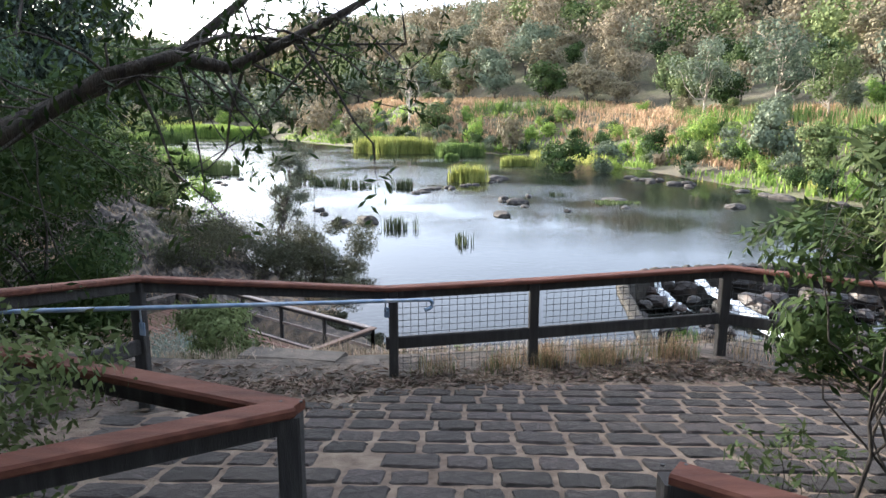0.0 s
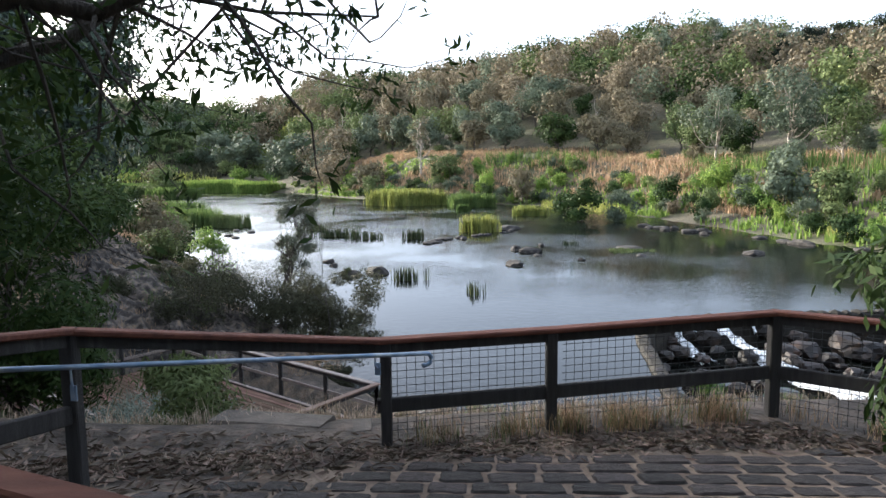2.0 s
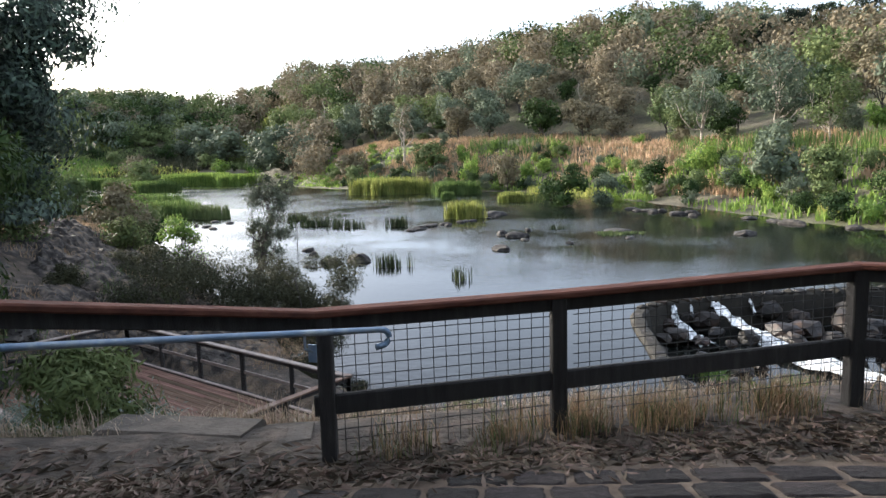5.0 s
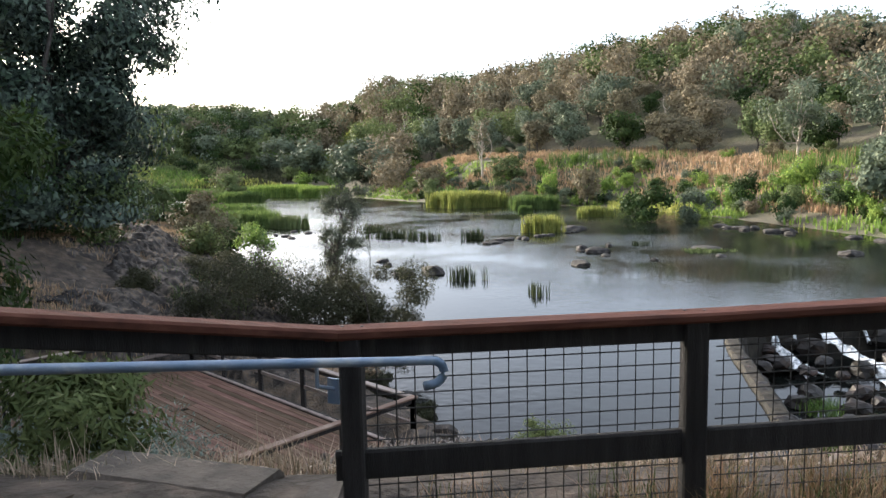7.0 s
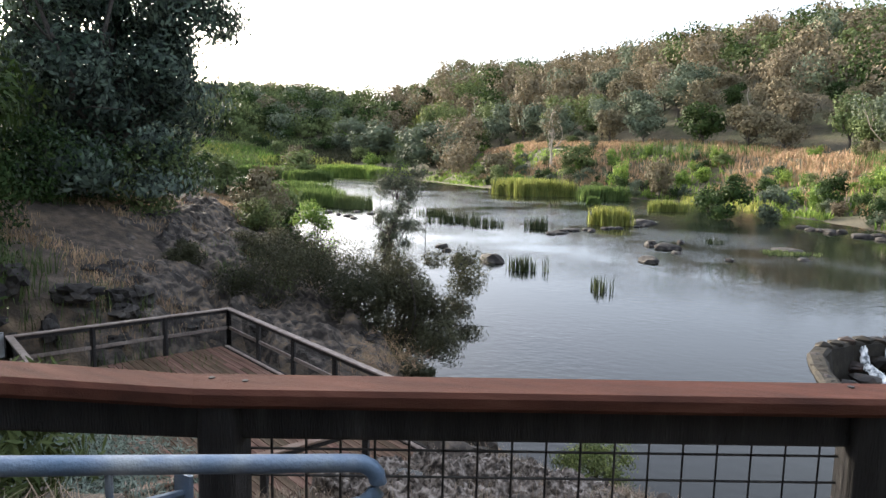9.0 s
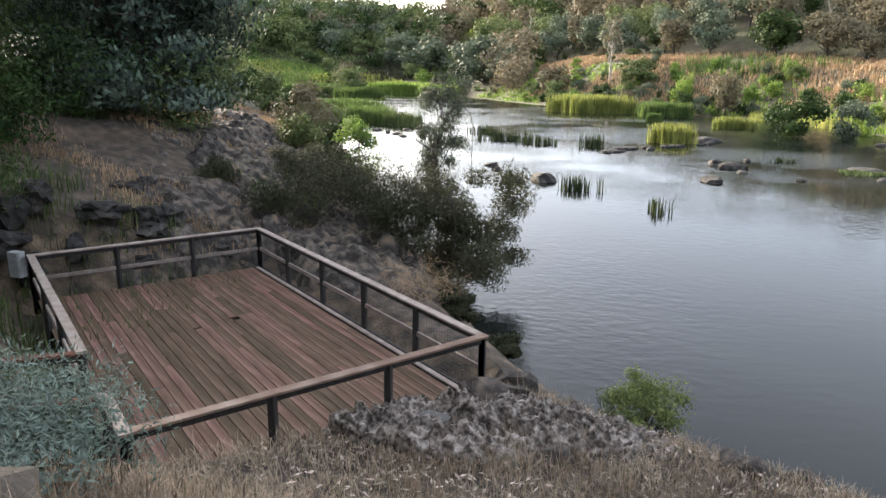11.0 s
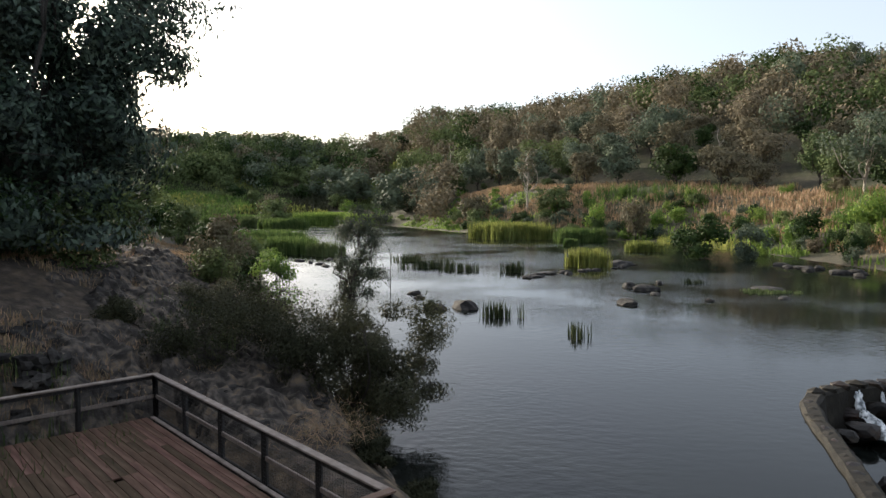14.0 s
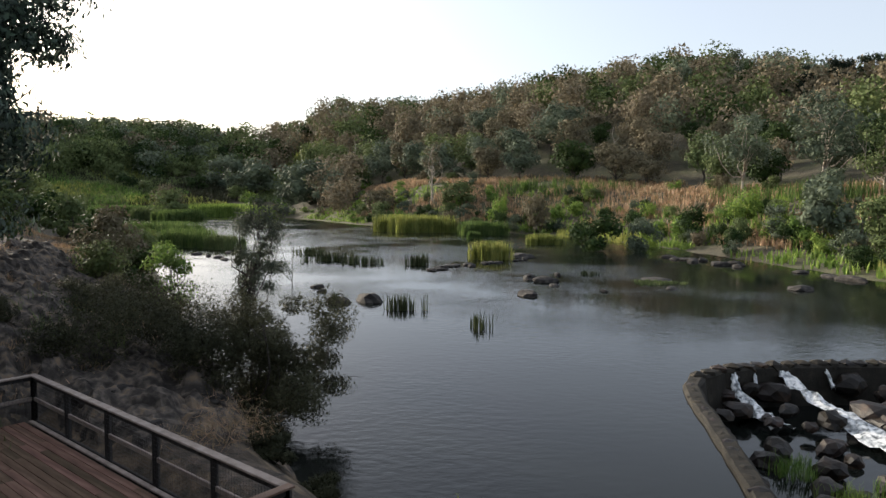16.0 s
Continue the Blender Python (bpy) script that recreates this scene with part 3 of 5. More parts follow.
def handrail():
    th = thing("handrail", (0.0, 8.5, 0.0), "blue-grey galvanised pipe handrail with a hooked end", "handrail")
    g = Geo()
    s = Vector((0.1, -0.14, 0))
    p0, p1 = Vector((-3.3, 6.45, 1.37)), Vector((0.46, 8.5, 0.925))
    d = (p1 - p0).normalized()
    pts = [p0 + (p1 - p0) * k / 10 for k in range(11)]
    e = Vector((d.x, d.y, 0)).normalized()
    for k in range(1, 9):
        a = math.pi * k / 8
        pts.append(p1 + e * 0.055 * math.sin(a) * 1.1 - Vector((0, 0, 0.055 * (1 - math.cos(a)))))
    pts.append(pts[-1] - e * 0.035 - Vector((0, 0, 0.004)))
    tube(g, pts, [0.021] * len(pts), 12)
    part("pipe", g, M["pipe"], th, smooth=True)
    for q in ((-2.12, 7.13), (0.0, 8.53)):
        g = Geo()
        u = (q[0] - p0.x) / (p1.x - p0.x)
        c = p0 + (p1 - p0) * u
        beam(g, (q[0], q[1], c.z - 0.27), (q[0], q[1], c.z - 0.15), 0.06, 0.012, 0.002, up=(0.3, 1, 0))
        tube(g, [(q[0], q[1], c.z - 0.2), (q[0] + 0.01, c.y, c.z - 0.1), (q[0] + 0.01, c.y, c.z)], [0.009] * 3, 6)
        part("bracket", g, M["pipe"], th)


handrail()

# rails beside the top of the paved slope
NL = (-0.12, 4.2, 1.6)
fence("fence", [(-3.2, 5.45, 1.62), NL], [((-3.2, 5.45, 1.62), 0.1)], set(), set(), "low red-brown timber rail beside the paved slope")
fence("fence", [NL, (-1.9, 2.95, 1.72)], [(NL, 0.11), ((-1.9, 2.95, 1.72), 0.11)], set(), set(), "low red-brown timber rail meeting at a corner post")
fence("fence", [(1.53, 3.7, 1.55), (3.3, 2.3, 1.62)], [((1.53, 3.7, 1.55), 0.11), ((3.3, 2.3, 1.62), 0.11)], set(), set(), "low red-brown timber rail under a shrub")

# ---- the deck by the water ----
DF, DN = Vector((-8.35, 23.55, -2.43)), Vector((-1.12, 18.0, -2.43))
DU = (DN - DF).normalized()
DV = Vector((DU.y, -DU.x, 0))
DL_, DW, FLOOR = (DN - DF).length, 5.1, -3.47


def deck_point(u, v, z=0.0):
    p = DF + DU * u + DV * v
    return Vector((p.x, p.y, z))


def build_deck():
    th = thing("viewing_deck", deck_point(DL_ / 2, DW / 2, FLOOR), "weathered brown timber viewing deck above the water", "deck")
    for u in np.linspace(0.3, DL_ - 0.3, 6):
        g = Geo()
        beam(g, deck_point(u, 0.05, FLOOR - 0.16), deck_point(u, DW - 0.05, FLOOR - 0.16), 0.06, 0.2)
        part("joist", g, M["post"], th)
        for v in (0.25, DW - 0.6):
            p = deck_point(u, v)
            g = Geo()
            beam(g, (p.x, p.y, min(land_at(p.x, p.y), FLOOR - 0.4) - 0.5), (p.x, p.y, FLOOR - 0.26), 0.15, 0.15, up=(0, 1, 0))
            part("stump", g, M["post"], th)
    g = Geo()
    beam(g, deck_point(-0.05, -0.03, FLOOR - 0.12), deck_point(DL_ + 0.05, -0.03, FLOOR - 0.12), 0.045, 0.24)
    beam(g, deck_point(DL_ + 0.03, 0, FLOOR - 0.12), deck_point(DL_ + 0.03, DW, FLOOR - 0.12), 0.045, 0.24)
    part("fascia", g, M["post"], th)
    g = Geo()
    beam(g, deck_point(0.1, 0.12, FLOOR + 0.02), deck_point(DL_ - 0.1, 0.12, FLOOR + 0.02), 0.1, 0.035)
    part("kerb_board", g, M["grey_rail"], th, "pale edge board")
    rng = random.Random(5)
    n = int(DW / 0.165)
    for i in range(n):
        v = 0.2 + (i + 0.5) * (DW - 0.22) / n
        cuts = [0.0] + sorted(rng.uniform(1.5, DL_ - 1.5) for _ in range(2)) + [DL_]
        for a, b in zip(cuts, cuts[1:]):
            if b - a < 0.4:
                continue
            g = Geo()
            zz = FLOOR - 0.016 + rng.uniform(-0.003, 0.003)
            beam(g, (-(b - a) / 2 + 0.003, 0, 0), ((b - a) / 2 - 0.003, 0, 0), 0.151, 0.032, 0.005)
            ob = new("board", mesh_of("board", g, M["deck"]))
            ob.parent = th
            p = deck_point((a + b) / 2, v, zz) - th.location
            ob.location, ob.rotation_euler = p, (0, 0, math.atan2(DU.y, DU.x))


build_deck()


def deck_rail(a, b, count, label, mesh=True, mid=True, cap="grey_rail"):
    """Rail along the deck's edge from a to b (u, v), with count bays."""
    p, q = deck_point(*a, -2.43), deck_point(*b, -2.43)
    th = thing("railing", (p.x, p.y, FLOOR), label, "railing", "railings round the deck")
    d = (q - p).normalized()
    g = Geo()
    beam(g, p - d * 0.07 - Vector((0, 0, 0.02)), q + d * 0.07 - Vector((0, 0, 0.02)), 0.15, 0.04, 0.008, segments=4, wobble=0.003)
    part("cap_rail", g, M[cap], th)
    g = Geo()
    beam(g, p - Vector((0, 0, 0.09)), q - Vector((0, 0, 0.09)), 0.045, 0.09)
    part("beam", g, M["post"], th)
    if mid:
        g = Geo()
        beam(g, p - Vector((0, 0, 0.55)), q - Vector((0, 0, 0.55)), 0.045, 0.09)
        part("middle_rail", g, M["grey_rail" if cap == "grey_rail" else "post"], th)
    for k in range(count + 1):
        o = p.lerp(q, k / count)
        g = Geo()
        beam(g, (o.x, o.y, FLOOR - 0.3), (o.x, o.y, -2.47), 0.1, 0.1, up=(0, 1, 0))
        part("post", g, M["post"], th)
    if mesh:
        g = Geo()
        n = int((q - p).length / 0.075)
        s = Vector((d.y, -d.x, 0)) * 0.05
        for k in range(1, n):
            o = p.lerp(q, k / n) + s
            tube(g, [o - Vector((0, 0, 0.1)), o - Vector((0, 0, 1.0))], [0.0025, 0.0025], 3, False)
        for k in range(12):
            z = Vector((0, 0, 0.12 + k * 0.075))
            tube(g, [p + s - z, q + s - z], [0.0025, 0.0025], 3, False)
        part("wire_mesh", g, M["wire"], th)


deck_rail((0, 0), (DL_, 0), 5, "silvered timber railing with wire mesh along the water side")
deck_rail((0, DW), (0, 0), 3, "silvered timber railing beside the rock face")
deck_rail((DL_, 0), (DL_, DW), 3, "weathered brown timber railing behind the rock outcrop", cap="brown_rail", mid=False, mesh=False)
deck_rail((0, DW), (6.35, DW), 3, "silvered timber railing on the landward side", mesh=False)
deck_rail((8.0, DW), (DL_, DW), 1, "short silvered railing beside the deck's entrance", mesh=False, mid=False)
for u in (6.35, 8.0):
    p, q = deck_point(u, DW, -2.46), deck_point(u, DW + 4.2, -1.9)
    fence("fence", [tuple(p), tuple(q)], [(tuple(q), 0.1)], set(), set(), "reddish timber rail of the ramp to the deck")


# ---- plants ----
def limb_path(p, q, rng, sag=0.0, bend=0.12, k=6):
    p, q = Vector(p), Vector(q)
    d = (q - p).length
    o = Vector((rng.normal(), rng.normal(), rng.normal())) * d * bend
    return [p.lerp(q, i / k) + o * math.sin(math.pi * i / k) + Vector((rng.normal(), rng.normal(), rng.normal())) * d * 0.018 * (0 < i < k) - Vector((0, 0, sag * d * (i / k) ** 2)) for i in range(k + 1)]


def grow(name, label, category, height, radius, leaves, leaf, mat, bark="bark", seed=1, trunk=0.3, clumps=14, lean=(0, 0), droop=0.3, flat=0.75,
         limbs=6, fill=0.55, top_heavy=0.0, low=None, group="", base=(0, 0, 0), girth=None, airy=1.0, clump_scale=1.0, kind=""):
    """A tree or shrub: trunk with limbs, and a crown of small leaves gathered in uneven clumps. Built at the origin, placed at base."""
    rng = np.random.default_rng(seed)
    th = thing(name, (0, 0, 0), label, category, group, kind)
    girth = girth or height * 0.022
    fork = Vector((lean[0] * height * trunk, lean[1] * height * trunk, height * trunk))
    top = Vector((lean[0] * height * 0.8, lean[1] * height * 0.8, height * 0.82))
    g = Geo()
    pts = limb_path((0, 0, -0.25), fork, rng, bend=0.04) + limb_path(fork, top, rng, bend=0.08)[1:]
    tube(g, pts, [girth * (1 - 0.075 * i) for i in range(len(pts))], 7)
    cl = []
    mid = height * (trunk + 1) / 2
    for i in range(clumps):
        a, rr, zz = 2.399 * i + rng.uniform(-0.5, 0.5), radius * math.sqrt((i + 0.7) / clumps) * rng.uniform(0.65, 0.95), rng.uniform(-1, 1)
        shape = math.sqrt(max(0.05, 1 - (zz * 0.9 - top_heavy) ** 2)) if abs(zz * 0.9 - top_heavy) < 1 else 0.3
        z = mid + zz * height * (1 - trunk) * 0.38
        if low is not None:
            cl_k = max(shape, 0.8) / shape
            rr *= cl_k
            z = height * (low + (0.94 - low) * (zz + 1) / 2)
        s = radius * rng.uniform(0.28, 0.5) * clump_scale
        cl.append((math.cos(a) * rr * shape + lean[0] * z, math.sin(a) * rr * shape + lean[1] * z, z, s * rng.uniform(0.8, 1.2), s * rng.uniform(0.8, 1.2), s * flat))
    for i in range(limbs):
        c = cl[(i * 5) % len(cl)]
        st = pts[3 + i % 6]
        lp = limb_path(st, c[:3], rng, bend=0.14)
        r0 = girth * 0.5
        tube(g, lp, [r0 * (1 - 0.13 * k) for k in range(len(lp))], 5)
        for _ in range(2):
            e = Vector(c[:3]) + Vector((rng.normal(), rng.normal(), rng.normal() * 0.6)) * c[3] * 0.7
            lp2 = limb_path(lp[4], e, rng, bend=0.1, k=4)
            tube(g, lp2, [r0 * 0.35 * (1 - 0.18 * k) for k in range(len(lp2))], 4)
    part("trunk", g, M[bark], th, smooth=True)
    per = max(8, int(leaves / len(cl)))
    pts, outs = clumped_points(rng, cl, per, fill)
    keep = rng.uniform(size=len(pts)) < airy
    keep &= pts[:, 2] > 0.02 * height
    pts, outs = pts[keep], outs[keep]
    heart = np.array((lean[0] * height * 0.6, lean[1] * height * 0.6, height * 0.5))
    whole = (pts - heart) / np.array((radius, radius, height * 0.5))
    g = Geo().add_quads(leaf_quads(pts, leaf[0], leaf[1], rng, droop, face=outs * 0.75 + whole * 0.55 + (0, 0, 0.25)))
    part("crown", g, M[mat], th)
    th.location = base
    return th


def sink(x, y, d=0.05):
    return (x, y, max(land_at(x, y), W - 0.3) - d)


def dead_tree(name, base, height, seed, label, spread=0.35, arms=7):
    rng = np.random.default_rng(seed)
    x, y, z = base
    g = Geo()
    top = Vector((x + rng.normal() * height * 0.12, y, z + height))
    pts = limb_path((x, y, z - 0.3), top, rng, bend=0.05, k=8)
    tube(g, pts, [height * 0.02 * (1 - 0.1 * i) for i in range(len(pts))], 6)
    th = thing(name, base, label, "dead tree")
    part("trunk", g, M["pale_bark"], th, smooth=True)
    for i in range(arms):
        g = Geo()
        st = pts[2 + i % 6]
        e = st + Vector((rng.normal() * spread, rng.normal() * spread, rng.uniform(0.15, 0.5))) * height * 0.6
        lp = limb_path(st, e, rng, bend=0.12, k=5)
        tube(g, lp, [height * 0.009 * (1 - 0.16 * k) for k in range(len(lp))], 4)
        part("branch", g, M["pale_bark"], th)


def far_bank():
    rng = np.random.default_rng(11)
    kinds = [
        ("brownish", 8.0, 3.6, 0.22, 1.0), ("brownish", 7.0, 3.9, 0.18, 1.0), ("olive", 8.5, 3.8, 0.25, 1.0), ("grey_green", 9.0, 3.8, 0.28, 0.95),
        ("olive", 6.5, 3.6, 0.15, 1.0), ("dark", 7.5, 3.4, 0.2, 1.0), ("grey_green", 7.0, 3.9, 0.2, 1.0), ("brownish", 9.5, 3.4, 0.3, 0.8)]
    words = {"brownish": "brown-green she-oak with a rounded crown on the hillside", "olive": "olive-green bushy tree on the wooded hillside",
             "grey_green": "grey-green gum tree with a rounded crown on the slope", "dark": "dark green dense tree on the wooded hillside"}
    protos = []
    for i, (k, h, r, t, airy) in enumerate(kinds):
        protos.append(grow("tree", words[k], "tree", h, r, 2300, (0.46, 0.3), k, seed=40 + i, trunk=t, clumps=16, group="trees on the far hillside", flat=0.85, limbs=4, airy=airy, fill=0.7, base=(0, 900, 70)))
    spots, woods = [], []
    cx, cy = rng.uniform(-380, 230, 16000), rng.uniform(60, 520, 16000)
    ang = np.degrees(np.arctan2(cx, cy - 9))
    cf, cn = signed_distance(cx, cy, FAR_SHORE), -signed_distance(cx, cy, NEAR_SHORE)
    ok = (ang > -52) & (ang < 42) & ((cf > 29) & (cf < 210) | (cf > 5) & (cf < 30) & (cx < -40) | (cn > 16) & (cn < 170) & (cy > 130))
    cd = np.hypot(cx, cy - 9)
    ok &= ~((ang > -34) & (ang < -12.5) & (cd > 120) & (cd < 435))
    cx, cy, cf, cd = cx[ok], cy[ok], cf[ok], cd[ok]
    kept = np.zeros((0, 2))
    for x, y, df, dist in zip(cx.tolist(), cy.tolist(), cf.tolist(), cd.tolist()):
        if len(kept) and ((kept - (x, y)) ** 2).sum(1).min() < (6.0 + dist * 0.016) ** 2:
            continue
        if len(woods) >= 720:
            break
        kept = np.vstack((kept, (x, y)))
        (spots if 29 < df < 68 and dist < 330 and len(spots) < 240 else woods).append((x, y, df))
    for x, y, df in spots:
        high = df > 48
        pick = rng.choice(len(protos), p=[0.24, 0.24, 0.1, 0.06, 0.08, 0.1, 0.04, 0.14] if high and x > -60 else [0.1, 0.1, 0.22, 0.14, 0.16, 0.1, 0.12, 0.06])
        s = rng.uniform(0.95, 1.75) * (1.0 + max(0, math.hypot(x, y) - 120) * 0.0016) * (0.82 if x > 40 else 1.0)
        m = Matrix.Translation(sink(x, y, 0.2)) @ Matrix.Rotation(rng.uniform(0, 6.28), 4, "Z") @ Matrix.Diagonal((s, s, s * rng.uniform(0.8, 1.1), 1))
        copy_thing(protos[pick], m).matrix_basis = m
    for p in protos:
        for o in list(p.children_recursive) + [p]:
            bpy.data.objects.remove(o)
    for _ in range(150):  # the wooded ridge that closes the valley upstream
        a, q = radians(rng.uniform(-44, -10)), rng.uniform(425, 540)
        woods.append((math.sin(a) * q, 9 + math.cos(a) * q, 50.0))
    # the woods behind them, which nobody could count
    far = {"brownish": Geo(), "olive": Geo(), "grey_green": Geo(), "dark": Geo()}
    for x, y, df in woods:
        right = x > -40 + (y - 150) * -0.3
        k = rng.choice(list(far), p=[0.55, 0.2, 0.12, 0.13] if right else [0.08, 0.4, 0.22, 0.3])
        d = math.hypot(x, y)
        r, h = rng.uniform(4.4, 7.6) * (1 + d * 0.0012), rng.uniform(7.5, 14.5) * (1 + d * 0.0008) * (0.78 if x > 40 else 1.0)
        z = land_at(x, y)
        cl = []
        for _ in range(10):
            a, q = rng.uniform(0, 6.28), r * rng.uniform(0.15, 0.75)
            cl.append((x + math.cos(a) * q, y + math.sin(a) * q, z + h * rng.uniform(0.08, 0.85), r * 0.5, r * 0.5, r * 0.42))
        pts, outs = clumped_points(rng, cl, 90, 0.82)
        whole = (pts - (x, y, z + h * 0.45)) / (r, r, h * 0.5)
        far[k].add_quads(leaf_quads(pts, 0.62 + d * 0.0018, 0.46 + d * 0.0012, rng, 0.1, face=outs * 0.75 + whole * 0.5 + (0, 0, 0.25)))
    for k, g in far.items():
        solid("woods", g, M[k], "distant woodland covering the hills above the river", "woods", kind="stuff")


def shrubs():
    rng = np.random.default_rng(23)
    lab = {"grey_green": "grey-green rounded shrub on the riverbank", "dark": "dark spreading shrub over the water's edge", "olive": "olive-green shrub on the riverbank",
           "bright": "bright green leafy shrub on the bank", "brownish": "brownish twiggy shrub on the riverbank"}
    proto = {}
    for i, k in enumerate(lab):
        proto[k] = [grow("shrub", lab[k], "shrub", 1.0, 0.62, 1700, (0.085, 0.055), k, seed=70 + i * 3 + j, trunk=0.12, clumps=13, group="shrubs on the banks", flat=0.9, limbs=4, fill=0.45, droop=0.1, girth=0.025, base=(0, 900, 70)) for j in range(2)]
    named = [(-60, 279, 37, 17, "grey_green"), (-48, 262, 22, 13, "grey_green"), (-74, 300, 26, 17, "grey_green"), (-105, 350, 40, 18, "grey_green"), (-128, 372, 34, 18, "grey_green"),
             (20.5, 104, 9.4, 5.6, "dark"), (25.6, 102, 6.4, 4.9, "grey_green"), (17, 155, 8.7, 8.4, "brownish"), (9.5, 169, 7, 7, "bright"), (45, 92, 11, 7.4, "grey_green"),
             (44.3, 113, 7, 5.5, "bright"), (-23, 207, 16, 8, "brownish"), (21, 122, 6.6, 4.4, "dark"), (-95, 226, 18, 10, "olive")]
    named2 = [(-21.5, 53.8, 5.5, 3.4, "olive"), (-35, 62, 7, 3.4, "olive"), (0, 186, 14, 7, "olive"), (37, 115, 7, 5.4, "dark"), (46, 82, 7, 5.6, "olive"),
              (-17, 45.5, 4.4, 2.6, "dark"), (-28, 60, 5, 2.6, "dark"), (-49, 87, 8, 4.0, "olive"), (-15.5, 39.5, 3.4, 2.2, "olive"), (29.5, 112, 5, 4, "bright"), (52, 104, 7, 5, "grey_green"), (-19, 49.5, 4.5, 2.8, "brownish")]
    named3 = [(-128, 300, 17, 10, "brownish"), (-152, 330, 15, 8, "olive"), (-110, 335, 14, 8, "olive"), (-170, 345, 16, 8, "dark"), (-140, 360, 18, 9, "dark"), (-190, 375, 18, 10, "olive"), (-98, 318, 12, 7, "bright"),
              (-120, 385, 20, 10, "dark"), (-165, 400, 22, 11, "olive"), (-205, 410, 24, 12, "dark"), (-15, 178, 9, 5, "bright"), (-22, 196, 10, 6, "olive"), (-2, 172, 7, 4.5, "brownish"), (9, 160, 6, 5, "dark"),
              (-21, 50, 4.5, 3.0, "brownish"), (-27, 56, 5, 3.0, "olive"), (-35, 66, 6, 3.5, "dark"), (-44, 76, 8, 4.5, "olive"), (-58, 96, 9, 5, "dark"), (-75, 122, 11, 6, "olive"), (-95, 150, 12, 7, "dark")]
    rows = named + named2 + named3
    cx, cy, cu = rng.uniform(-150, 75, 5000), rng.uniform(40, 330, 5000), rng.uniform(0, 1, 5000)
    cf, cn = signed_distance(cx, cy, FAR_SHORE), -signed_distance(cx, cy, NEAR_SHORE)
    for x, y, u, df, dn in zip(cx.tolist(), cy.tolist(), cu.tolist(), cf.tolist(), cn.tolist()):
        if len(rows) >= 150:
            break
        if 1 < df < 20 and u < 0.8 or 22 < df < 42 and u < 0.5:
            w = rng.uniform(2.2, 4.6) * (1 if df < 20 else 1.5)
            rows.append((x, y, w, w * rng.uniform(0.5, 0.8), rng.choice(["grey_green", "dark", "olive", "bright", "bright", "brownish"])))
        elif 5 < dn < 26 and y > 48:
            w = rng.uniform(3, 6.5)
            rows.append((x, y, w, w * rng.uniform(0.5, 0.75), rng.choice(["dark", "olive", "olive", "grey_green"])))
    cx, cy = rng.uniform(-35, 62, 2500), rng.uniform(60, 230, 2500)
    cf = signed_distance(cx, cy, FAR_SHORE)
    for x, y, df in zip(cx.tolist(), cy.tolist(), cf.tolist()):
        if len(rows) < 272 and 1 < df < 21 and rng.uniform() < 1.15 - df * 0.05:
            w = rng.uniform(2.5, 6.0)
            rows.append((x, y, w, w * rng.uniform(0.5, 0.75), rng.choice(["grey_green", "dark", "olive", "bright", "bright"])))
    for i, (x, y, w, h, k) in enumerate(rows):
        m = Matrix.Translation(sink(x, y, 0.15 * h / 3)) @ Matrix.Rotation(rng.uniform(0, 6.28), 4, "Z") @ Matrix.Diagonal((w / 1.55, w / 1.55, h / 0.98, 1))
        copy_thing(proto[k][i % 2], m).matrix_basis = m
    for k in proto.values():
        for p in k:
            for o in list(p.children_recursive) + [p]:
                bpy.data.objects.remove(o)


def scatter(n, x0, x1, y0, y1, seed, test):
    rng = np.random.default_rng(seed)
    x, y = rng.uniform(x0, x1, n), rng.uniform(y0, y1, n)
    df, dn = signed_distance(x, y, FAR_SHORE), -signed_distance(x, y, NEAR_SHORE)
    k = test(x, y, df, dn, rng)
    x, y = x[k], y[k]
    return x, y, land(x, y), rng


